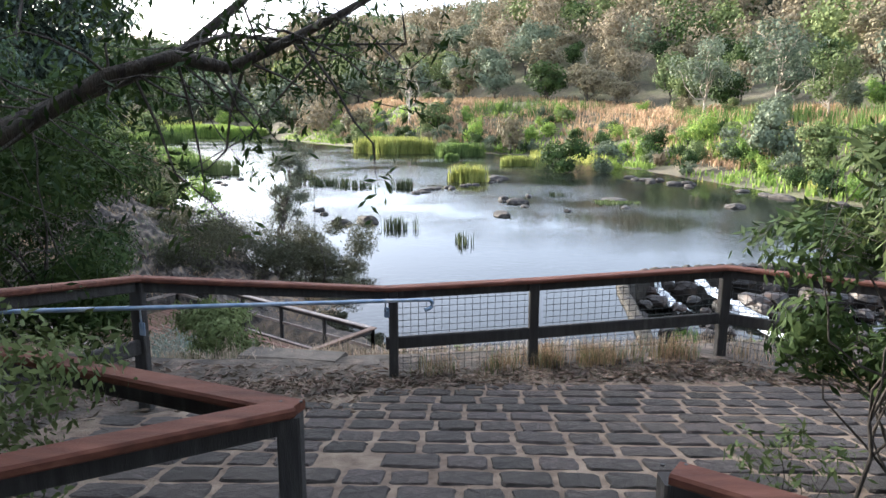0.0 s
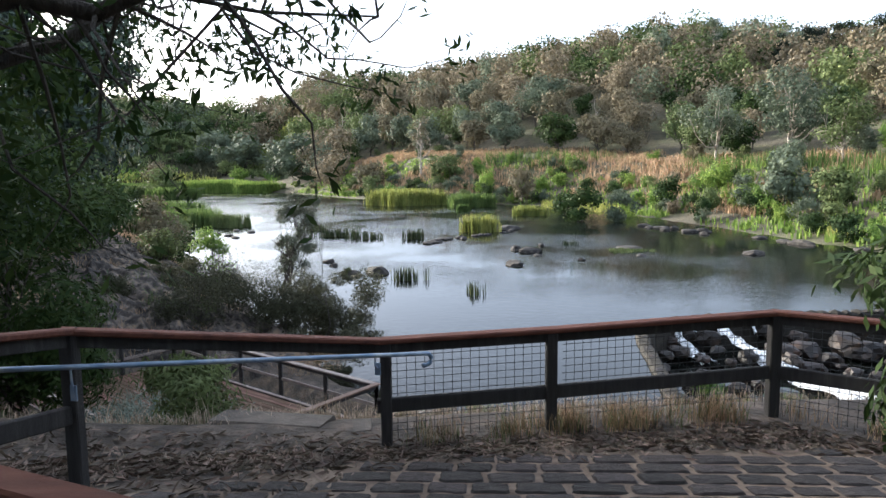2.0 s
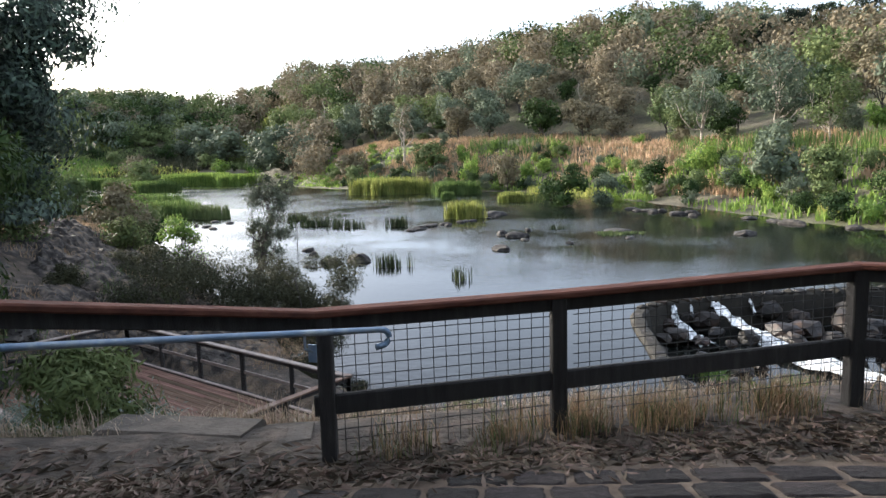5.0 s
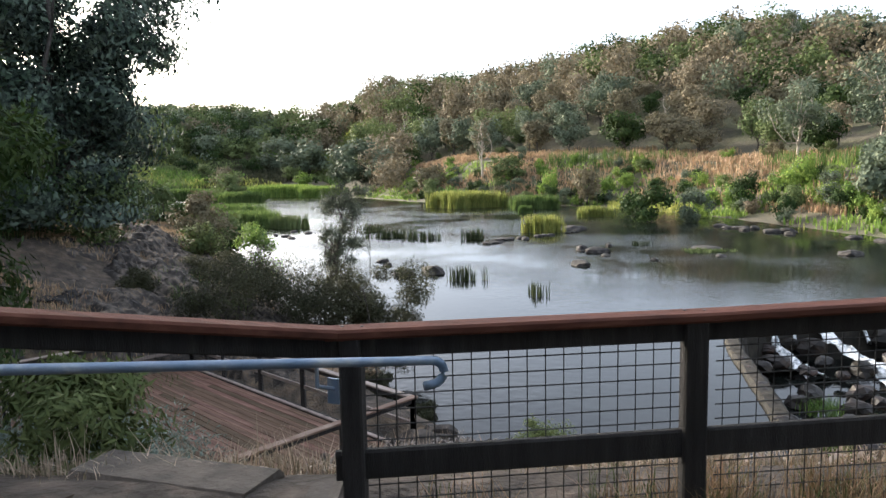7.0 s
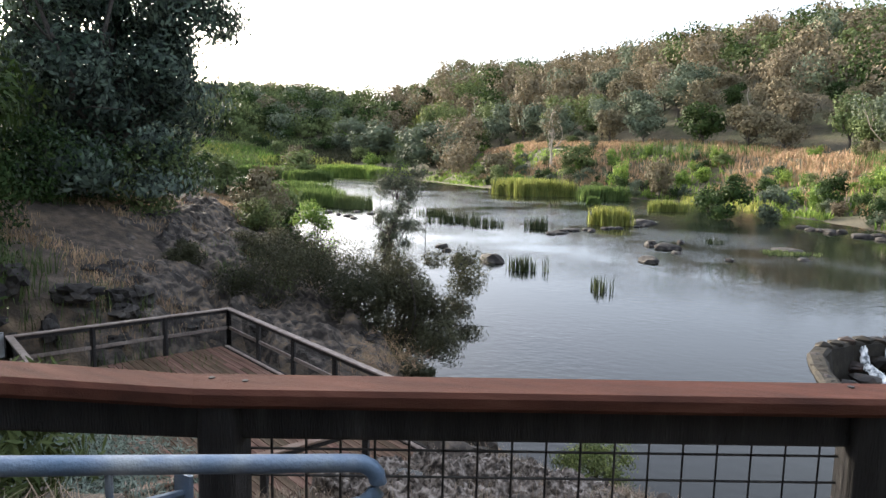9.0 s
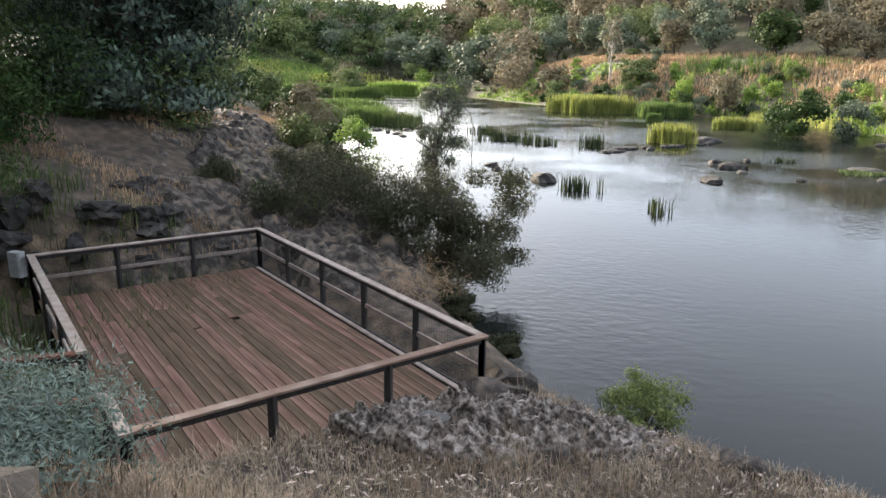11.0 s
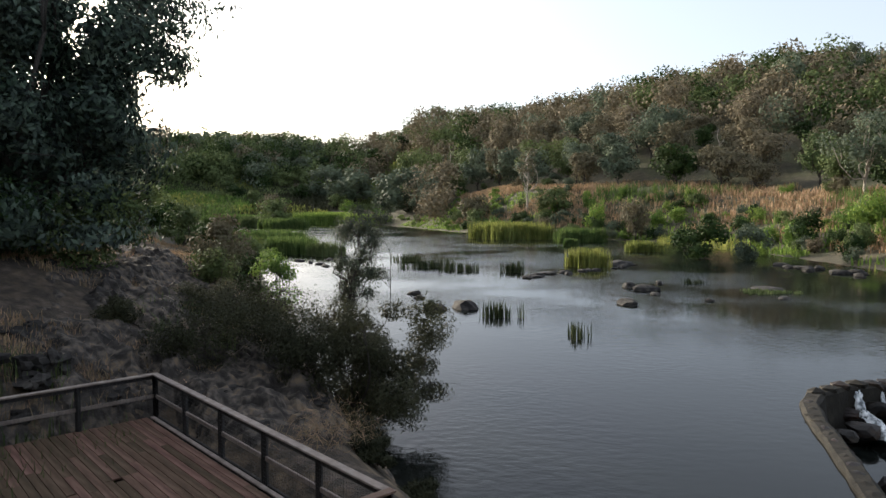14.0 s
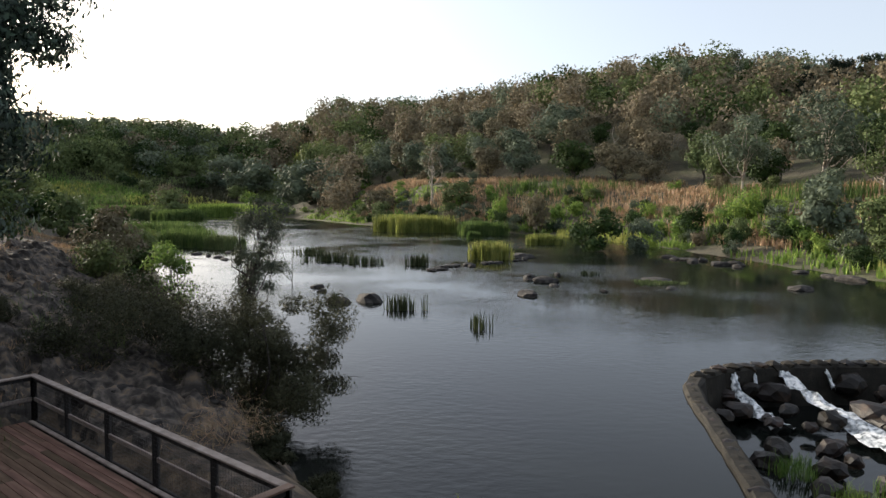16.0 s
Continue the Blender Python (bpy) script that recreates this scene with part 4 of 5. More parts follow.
def grasses():
    def field(name, mat, n, box, seed, test, h, w, label, lean=0.4, per=4, spread=0.2, z=None):
        x, y, zz, rng = scatter(n, *box, seed, test)
        g = blades(Geo(), x, y, zz if z is None else np.maximum(zz, z), h, w, rng, lean, per, spread)
        solid(name, g, M[mat], label, "grass", kind="stuff", base=(float(x.mean()), float(y.mean()), float(zz.mean())))

    wave = lambda x, y, s, o: np.sin(x / s + o) + np.sin(y / s * 1.3 + o * 2) + np.sin((x + y) / s * 0.7 + o * 3)
    field("dry_grass", "straw", 24000, (-40, 75, 55, 260), 1, lambda x, y, df, dn, r: (df > 5) & (df < 34) & (wave(x, y, 5, 0.3) + (df - 12) * 0.12 > 0.0), 1.25, 0.22, "golden dry grass on the far bank", per=5, spread=0.5)
    field("long_grass", "bright", 16000, (-60, 75, 50, 260), 2, lambda x, y, df, dn, r: (df > 0.5) & (df < 22) & (wave(x, y, 5, 0.3) + (df - 12) * 0.12 < 0.3), 0.95, 0.26, "green grass and weeds on the far bank", per=5, spread=0.5)
    field("reeds", "reed", 9000, (10, 75, 60, 210), 3, lambda x, y, df, dn, r: (df > 18) & (df < 24.5) & (wave(x, y, 9, 1) > -0.6), 2.3, 0.16, "tall green reeds along the terrace", lean=0.2, per=4, spread=0.35)
    field("reeds", "yellow_reed", 6000, (15, 50, 50, 150), 4, lambda x, y, df, dn, r: (df > -1.5) & (df < 3.0) & (wave(x, y, 4, 2) > 0.7), 1.5, 0.12, "yellow-green reeds along the far shore", lean=0.3, per=4, spread=0.3)
    # islets and beds in the river
    beds = [("yellow_reed", 4.4, 87.5, 2.5, 1.4, 2.0, "yellow-green reed islet standing in the river"), ("rush", -2.5, 49.9, 1.5, 0.5, 0.95, "tuft of green rushes standing in the river"),
            ("rush", 2.2, 44.3, 0.9, 1.5, 0.7, "sparse rushes standing in the shallow water"), ("rush", -13.5, 83.0, 4.2, 1.3, 1.0, "low bed of rushes across the river"),
            ("rush", -9.0, 80.0, 2.6, 0.8, 0.9, "low bed of rushes across the river"), ("rush", -3.5, 79.5, 1.6, 0.9, 1.2, "bed of dark rushes beside the stones"),
            ("rush", -17.5, 92.0, 3.0, 0.9, 1.0, "thin line of rushes in the shallows"), ("rush", 13.0, 72.0, 1.2, 0.5, 0.4, "low mat of water weed"),
            ("olive", 17.5, 66.0, 2.6, 1.6, 0.25, "low mat of water weed round a stone"), ("reed", 3.0, 132.0, 1.5, 1.0, 1.3, "small clump of reeds in the channel"),
            ("reed", -39, 103, 7.5, 3.5, 2.3, "broad bed of dark green reeds in the river"), ("reed", -50, 122, 8.0, 4.5, 2.6, "broad bed of dark green reeds in the river"),
            ("olive", -31, 99, 3.0, 1.6, 1.8, "edge of the reed bed in the bright shallows"),
            ("yellow_reed", -10, 158, 9.5, 4.5, 3.4, "bright reeds along the foot of the bank"), ("reed", 4.5, 148, 6, 3, 2.6, "green reeds along the foot of the bank"),
            ("yellow_reed", 14, 118, 3.5, 1.8, 1.6, "yellow-green reeds along the foot of the bank"),
            ("bright", -95, 282, 16, 10, 4.6, "bright green reed marsh upstream"), ("yellow_reed", -116, 296, 14, 9, 4.2, "bright green reed marsh upstream"), ("bright", -76, 272, 9, 6, 4.0, "bright green reed marsh upstream"),
            ("reed", -88, 215, 9, 5, 3.2, "reed marsh at a bend of the river"), ("olive", -104, 236, 12, 7, 3.4, "reed marsh at a bend of the river"), ("reed", -132, 270, 16, 9, 3.8, "reed marsh at a bend of the river"),
            ("rush", -7.0, 52.0, 0.35, 0.25, 0.7, "small tuft of rushes by the stones")]
    for i, (mat, x, y, rx, ry, h, label) in enumerate(beds):
        rng = np.random.default_rng(200 + i)
        n = 26 if rx < 1.2 and ry > 1 else int(min(2600, (34 if mat == "rush" else 160) + rx * ry * (14 if mat == "rush" else 30)))
        a, r = rng.uniform(0, 6.283, n), np.sqrt(rng.uniform(0, 1, n))
        r = r * (0.75 + 0.25 * np.sin(a * 3 + i) + 0.12 * np.sin(a * 7 + 2 * i))
        xs, ys = x + np.cos(a) * r * rx, y + np.sin(a) * r * ry
        g = blades(Geo(), xs, ys, np.full(n, W), h, 0.02 + 0.03 * h + 0.00035 * y, rng, 0.28, 3, 0.1 * h)
        solid("reed_bed", g, M[mat], label, "reeds", "reed beds in the river", kind="stuff", base=(x, y, W))
    # the rising valley floor behind the reed marsh
    flat_at = lambda x, y: (np.degrees(np.arctan2(x, y - 9)) > -37) & (np.degrees(np.arctan2(x, y - 9)) < -11.5) & (np.hypot(x, y - 9) > 288)
    for mat, sd, o, least, words in (("bright", 61, 0.2, 0.8, "bright green marsh grass far upstream"), ("olive", 62, 2.2, 0.1, "mottled olive sedge far upstream"), ("yellow_reed", 63, 4.1, 1.0, "pale reeds on the valley floor upstream"), ("dusk", 64, 5.6, 0.0, "dark rushes on the valley floor upstream")):
        field("marsh", mat, 15000, (-330, -50, 280, 480), sd, lambda x, y, df, dn, r: flat_at(x, y) & (wave(x, y * 0.6, 13, o) > least), 2.6, 0.75, words, lean=0.5, per=4, spread=1.2)
    # the dry slope below the lookout
    field("dry_grass", "pale_straw", 24000, (-6, 8, 9.4, 19), 5, lambda x, y, df, dn, r: (dn > 0.6) & (y > 9.6 + 0.1 * x) & (wave(x, y, 1.1, 0.5) > -2.4) & ~(((x + 8.35) * 0.6089 + (y - 23.55) * 0.7932 > -5.4) & ((x + 8.35) * 0.7932 - (y - 23.55) * 0.6089 < 9.4)), 0.12, 0.009, "short dry grass on the slope below the lookout", lean=1.7, per=4, spread=0.1)
    field("dry_grass", "pale_straw", 1500, (-6, 8, 9.4, 19), 6, lambda x, y, df, dn, r: (dn > 0.4) & (y > 9.7 + 0.1 * x) & (wave(x, y, 0.9, 2.5) > 0.6) & ~(((x + 8.35) * 0.6089 + (y - 23.55) * 0.7932 > -5.4) & ((x + 8.35) * 0.7932 - (y - 23.55) * 0.6089 < 9.4)), 0.32, 0.008, "tall dry grass tufts on the slope below the lookout", lean=0.7, per=9, spread=0.06)
    field("long_grass", "olive", 1500, (-22, -4, 14, 30), 7, lambda x, y, df, dn, r: (dn > 3.2) & (wave(x, y, 1.6, 1.5) > 0.2), 0.6, 0.03, "rough green grass on the near bank", lean=0.6, per=8, spread=0.14)
    field("dry_grass", "straw", 26000, (-36, -8, 13, 60), 8, lambda x, y, df, dn, r: (dn > 2.2) & (dn < 25) & (wave(x, y, 1.6, 0.5) > -0.3) & ((x + 8.35) * 0.7932 - (y - 23.55) * 0.6089 < -1.0), 0.2, 0.022, "dry grass between the rocks of the near bank", lean=1.3, per=6, spread=0.18)
    # tufts along the fence's foot
    rng = np.random.default_rng(91)
    spots = rng.uniform(0, 1, 34)
    for mat, n, tall, words in (("straw", 250, 0.24, "dry straw-coloured grass along the foot of the fence"), ("olive", 130, 0.2, "green grass tufts along the foot of the fence"), ("litter", 110, 0.15, "withered brown weeds along the foot of the fence")):
        u = np.clip(rng.choice(spots, n) + rng.normal(0, 0.014, n), 0, 1)
        fx = u * 6.3 + 0.05
        fy = np.interp(fx, [0, 1.8, 4.15, 6.6], [8.6, 8.98, 9.33, 7.3]) + rng.normal(0.0, 0.12, n)
        g = blades(Geo(), fx, fy, land(fx, fy), tall, 0.006, rng, 1.0, 8, 0.06)
        solid("grass", g, M[mat], words, "grass", kind="stuff", base=(2.5, 9.0, 0))
    # bleached leaves and withered stems lying on the dry slope
    bx, by, bz, r2 = scatter(5200, -5, 7, 9.6, 17.5, 33, lambda x, y, df, dn, r: (dn > 0.8) & (y > 9.7 + 0.1 * x))
    clear = ~(((bx + 8.35) * 0.6089 + (by - 23.55) * 0.7932 > -5.4) & ((bx + 8.35) * 0.7932 - (by - 23.55) * 0.6089 < 9.4))
    bx, by, bz = bx[clear], by[clear], bz[clear]
    fall = leaf_quads(np.stack((bx, by, bz + 0.05), 1), 0.11, 0.03, r2, out=r2.normal(size=(len(bx), 3)) * (6, 6, 1.2), jitter=0.3, face=np.tile((0.0, 0.0, 2.0), (len(bx), 1)))
    solid("leaf_litter", Geo().add_quads(fall), M["bleached"], "bleached fallen leaves on the dry slope", "leaves", kind="stuff", base=(0, 13, -2))
    slope_only = lambda x, y: ~(((x + 8.35) * 0.6089 + (y - 23.55) * 0.7932 > -5.4) & ((x + 8.35) * 0.7932 - (y - 23.55) * 0.6089 < 9.4))
    field("dry_grass", "litter", 5000, (-6, 8, 9.4, 18), 35, lambda x, y, df, dn, r: (dn > 0.6) & (y > 9.7 + 0.1 * x) & (wave(x, y, 0.8, 4.0) > 0.5) & slope_only(x, y), 0.16, 0.009, "brown withered weeds on the slope below the lookout", lean=1.6, per=5, spread=0.12)
    field("grass", "olive", 500, (-4, 7, 9.6, 17), 36, lambda x, y, df, dn, r: (dn > 0.8) & (wave(x, y, 0.7, 1.2) > 1.5) & slope_only(x, y), 0.13, 0.006, "wisps of green grass on the dry slope", lean=1.0, per=8, spread=0.07)
    # fallen leaves and twigs
    n = 5600
    lx = rng.uniform(-3.2, 6.6, n)
    ly = np.interp(lx, [-3.2, -2.2, 0, 1.8, 4.15, 6.6], [7.5, 7.8, 8.25, 8.52, 8.7, 6.95]) + rng.normal(0, 0.2, n)
    c = np.stack((lx, ly, land(lx, ly) + 0.03), 1)
    d = rng.normal(size=(n, 3)) * (1, 1, 0.18)
    q = leaf_quads(c, 0.13, 0.026, rng, out=d * 6, jitter=0.3)
    q[:, :, 2] = np.clip(q[:, :, 2], land(lx, ly)[:, None] + 0.004, None)
    for area in ((-4.2, -0.2, 7.0, 8.9, 1500), (-5.5, -2.4, 5.0, 8.5, 900)):
        lx2, ly2 = rng.uniform(area[0], area[1], area[4]), rng.uniform(area[2], area[3], area[4])
        keep = ly2 > 6.6 - 0.55 * lx2 - 0.9 * (lx2 > -2.4) if area[4] > 1000 else lx2 < 0
        lx2, ly2 = lx2[keep], ly2[keep]
        lz2 = land(lx2, ly2)
        q2 = leaf_quads(np.stack((lx2, ly2, lz2 + 0.025), 1), 0.12, 0.026, rng, out=rng.normal(size=(len(lx2), 3)) * (6, 6, 1), jitter=0.3)
        q2[:, :, 2] = np.clip(q2[:, :, 2], lz2[:, None] + 0.004, None)
        q = np.concatenate((q, q2))
    solid("leaf_litter", Geo().add_quads(q), M["litter"], "curled brown fallen leaves along the fence", "leaves", kind="stuff", base=(1, 8.7, 0))


def near_plants():
    # the big tree on the near bank: built of many leafy clumps with silvery ends
    grow("tree", "large dark tree with silvery drooping leaves on the near bank", "tree", 18, 5.9, 90000, (0.27, 0.11), "silver", seed=5, trunk=0.12, clumps=96, limbs=16, droop=0.5, flat=0.75,
         base=sink(-18.2, 31.5), girth=0.3, fill=0.45, clump_scale=0.7, low=0.0)
    grow("tree", "tall dark tree behind the larger one on the bank", "tree", 14.0, 5.5, 12000, (0.4, 0.2), "dark", seed=6, trunk=0.16, clumps=34, limbs=9, base=sink(-25, 35), girth=0.28, clump_scale=0.7, low=0.12)
    grow("tree", "dark leafy tree on the rising bank", "tree", 11, 4.6, 7000, (0.34, 0.16), "dark", seed=7, trunk=0.15, clumps=24, limbs=8, base=sink(-19, 21), girth=0.22, clump_scale=0.7)
    grow("tree", "slender leaning gum sapling with sparse leaves at the shore", "tree", 7.4, 1.7, 15000, (0.15, 0.038), "grey_dusk", "bark", 8, 0.3, 44, lean=(0.2, 0.0), droop=0.8, limbs=22, base=(-8.3, 37.0, W - 0.2), girth=0.075, airy=0.7, clump_scale=0.8, fill=0.15)
    grow("tree", "dark spreading willow-like tree leaning over the water", "tree", 4.2, 2.9, 46000, (0.12, 0.034), "dusk", seed=9, trunk=0.1, clumps=64, lean=(0.3, -0.08), droop=0.6, limbs=26, base=(-4.9, 27.9, W - 0.1), girth=0.085, airy=0.85, low=0.03, clump_scale=0.5)
    grow("shrub", "dark shrub on the bank behind the deck", "shrub", 2.4, 2.0, 9000, (0.1, 0.03), "dusk", seed=10, trunk=0.1, clumps=16, base=sink(-8.4, 29.5))
    grow("shrub", "dark shrub on the bank behind the deck", "shrub", 2.2, 2.0, 9000, (0.1, 0.03), "dusk", seed=12, trunk=0.1, clumps=16, base=sink(-8.7, 26.6))
    grow("shrub", "dark low shrub at the water's edge beside the deck", "shrub", 1.9, 1.6, 9000, (0.1, 0.03), "dusk", seed=13, trunk=0.1, clumps=14, base=sink(-5.4, 26.2))
    grow("shrub", "light green sapling standing at the shore", "shrub", 4.2, 1.7, 3600, (0.2, 0.08), "bright", seed=14, trunk=0.12, clumps=14, base=sink(-14.6, 44.5), airy=0.8)
    grow("shrub", "brown dead brush beside the deck", "shrub", 0.9, 1.2, 900, (0.3, 0.009), "straw", seed=15, trunk=0.1, clumps=14, base=sink(-3.7, 22.7))
    grow("shrub", "bright green bush growing out of the water", "shrub", 1.5, 0.95, 6000, (0.085, 0.03), "lime", seed=16, trunk=0.06, clumps=26, base=(1.45, 20.8, W - 0.15), low=0.08, fill=0.3, clump_scale=0.8)
    grow("shrub", "blue-grey feathery bush on the dry slope", "shrub", 0.72, 1.25, 24000, (0.065, 0.013), "blue_grey", seed=17, trunk=0.1, clumps=22, base=sink(-3.45, 11.7), droop=0.0, girth=0.02)
    grow("shrub", "blue-grey feathery bush on the dry slope", "shrub", 0.75, 0.9, 12000, (0.065, 0.013), "blue_grey", seed=18, trunk=0.1, clumps=14, base=sink(-5.2, 11.9), droop=0.0, girth=0.02)
    grow("shrub", "soft green feathery wattle beyond the fence", "shrub", 4.7, 1.75, 22000, (0.13, 0.034), "dark", seed=19, trunk=0.1, clumps=30, base=sink(-5.25, 11.3), droop=-0.2, girth=0.06)
    grow("shrub", "soft green feathery wattle beyond the fence", "shrub", 4.6, 1.9, 18000, (0.16, 0.04), "dark", seed=20, trunk=0.1, clumps=20, base=sink(-6.2, 9.4), droop=-0.2, girth=0.06)
    grow("shrub", "small green bush at the foot of the steps", "shrub", 1.15, 0.7, 4200, (0.12, 0.024), "olive", seed=21, trunk=0.08, clumps=12, base=sink(-2.55, 10.3), droop=-0.2, girth=0.02)
    grow("shrub", "green shrub on the bank beside the deck", "shrub", 3.2, 2.5, 11000, (0.12, 0.04), "dark", seed=22, trunk=0.08, clumps=18, base=sink(-13.9, 18.6))
    grow("shrub", "green shrub on the bank beside the deck", "shrub", 2.8, 2.2, 11000, (0.11, 0.035), "dark", seed=24, trunk=0.08, clumps=22, base=sink(-12.2, 16.0))
    for i, (x, y, h, r) in enumerate(((-15.6, 30.5, 2.6, 2.2), (-17.6, 27.6, 2.8, 2.4), (-20.5, 27, 3.2, 2.6), (-21, 23.5, 3.0, 2.6), (-16.5, 23.2, 2.2, 1.9), (-18, 19, 3.0, 2.4), (-10.4, 14.2, 2.4, 1.9), (-8.2, 11.3, 3.4, 2.0))):
        grow("shrub", "dark shrub under the trees of the near bank", "shrub", h, r, 4200, (0.17, 0.075), "dark" if i % 3 else "olive", seed=80 + i, trunk=0.08, clumps=18, base=sink(x, y), low=0.1)
    for i, (x, y, h, r) in enumerate(((-3.0, 23.7, 0.7, 0.55), (-1.5, 21.9, 0.45, 0.4), (-6.8, 27.6, 2.0, 1.6), (-11.5, 31.5, 1.3, 1.2), (-10.0, 33.6, 1.2, 1.1), (-15.8, 40.0, 2.2, 1.9), (-12.2, 27.5, 0.8, 0.8))):
        grow("shrub", "low dark shrub along the near shore", "shrub", h, r, 5000, (0.1, 0.032), "dusk", seed=150 + i, trunk=0.08, clumps=14, base=sink(x, y), low=0.1)
    # unseen trees added round and behind the walker, to shade the slope's top
    for i, (x, y, h, r) in enumerate(((-6.5, -2.5, 10, 4.6), (-1.0, -6.0, 11, 5.0), (5.5, -4.5, 10.5, 4.8), (11, 1.0, 10, 4.6), (12.5, 5.0, 9, 4.0), (-8.0, 3.0, 9.5, 4.0), (-10, 8, 9, 3.6))):
        grow("tree", "unseen leafy tree added to shade the path and lookout", "tree", h, r, 15000, (0.36, 0.24), "dark", seed=120 + i, trunk=0.2, clumps=26, limbs=6, base=sink(x, y), low=0.22, fill=0.4)
    # sprigs by the paved slope
    grow("shrub", "narrow-leaved green shrub beside the path", "shrub", 2.6, 1.0, 6500, (0.1, 0.03), "dark", seed=25, trunk=0.2, clumps=16, base=sink(3.55, 5.3), droop=-0.5, girth=0.022, limbs=14, airy=0.9, clump_scale=0.75)
    grow("shrub", "tall narrow-leaved stem beside the path", "shrub", 2.35, 0.45, 800, (0.1, 0.026), "olive", seed=28, trunk=0.5, clumps=9, base=sink(3.05, 4.7), droop=-0.6, girth=0.016, limbs=8, low=0.55)
    grow("shrub", "young narrow-leaved shoots beside the low rail", "shrub", 0.75, 0.4, 420, (0.07, 0.018), "olive", seed=26, trunk=0.15, clumps=8, base=sink(2.5, 4.7), droop=-0.6, girth=0.01, limbs=8)
    grow("shrub", "yellow-green leafy shrub beside the low rail", "shrub", 1.6, 0.85, 8500, (0.06, 0.026), "olive", seed=27, trunk=0.1, clumps=26, base=sink(-1.85, 4.0), droop=-0.3, girth=0.014, limbs=10, airy=0.8)


def leaning_tree():
    """The tree whose crooked limbs hang over the top of the slope."""
    rng = np.random.default_rng(77)
    base = sink(-3.4, 4.4, 0.1)
    th = thing("tree", base, "old tree with crooked dark limbs over the path", "tree")
    g = Geo()
    fork = Vector((-2.75, 4.45, 2.3))
    tube(g, limb_path(base, fork, rng, bend=0.05), [0.2 - 0.012 * i for i in range(7)], 9)
    part("trunk", g, M["bark"], th, smooth=True)
    main = [fork, (-2.0, 4.45, 2.55), (-1.45, 4.42, 2.85), (-0.95, 4.4, 3.1), (-0.6, 4.4, 3.17), (-0.35, 4.42, 3.14), (-0.15, 4.5, 3.25), (0.1, 4.6, 3.42), (0.45, 4.7, 3.6)]
    second = [fork, (-2.0, 4.8, 2.75), (-1.5, 5.1, 3.0), (-1.0, 5.4, 3.25), (-0.7, 5.6, 3.6), (-0.4, 5.7, 4.0)]
    third = [(-2.75, 4.4, 2.2), (-2.2, 4.2, 2.9), (-1.8, 4.0, 3.4), (-1.4, 3.9, 3.9), (-1.1, 3.8, 4.4)]
    fourth = [(-0.95, 4.4, 3.1), (-0.5, 4.9, 3.35), (-0.1, 5.3, 3.38), (0.35, 5.6, 3.35)]
    ends = []
    for path, r in ((main, 0.052), (second, 0.06), (third, 0.06), (fourth, 0.016)):
        g = Geo()
        p = [Vector(a) + Vector((rng.normal(), rng.normal(), rng.normal())) * 0.02 for a in path]
        fine = []
        for a, b in zip(p, p[1:]):
            fine += [a.lerp(b, k / 3) for k in range(3)]
        fine.append(p[-1])
        tube(g, fine, [r * (1 - 0.75 * i / len(fine)) for i in range(len(fine))], 8)
        part("limb", g, M["bark"], th, smooth=True)
        for i in range(3, len(fine), 1):
            ends.append(fine[i])
    g, leaves = Geo(), []
    for e in ends:
        for _ in range(2):
            q = e + Vector((rng.normal() * 0.38 + 0.1, rng.normal() * 0.4, rng.normal() * 0.3 - 0.05))
            lp = limb_path(e, q, rng, bend=0.15, k=5, sag=0.1)
            tube(g, lp, [0.008 - 0.0013 * k for k in range(6)], 4, False)
            n = rng.integers(8, 30)
            leaves += [tuple(lp[-1] + Vector((rng.normal(), rng.normal(), rng.normal())) * 0.06) for _ in range(n)]
    for c, n in (((-0.15, 5.35, 3.15), 190), ((-0.36, 5.35, 3.2), 150), ((0.06, 5.4, 3.22), 110)):
        leaves += [(c[0] + rng.normal() * 0.13, c[1] + rng.normal() * 0.13, c[2] + rng.normal() * 0.075) for _ in range(n)]
    part("twig", g, M["bark"], th)
    g = Geo().add_quads(leaf_quads(np.array(leaves), 0.062, 0.017, rng, 0.5))
    part("crown", g, M["dark"], th)
    # the thick of its crown, off to the side of the path
    cl = [(-3.4 + rng.normal() * 0.8, 5.2 + rng.normal() * 1.0, 3.5 + rng.normal() * 0.7, 0.55, 0.55, 0.45) for _ in range(22)]
    pts, _ = clumped_points(rng, cl, 700, 0.2)
    part("crown", Geo().add_quads(leaf_quads(pts, 0.1, 0.03, rng, 0.4)), M["dark"], th)


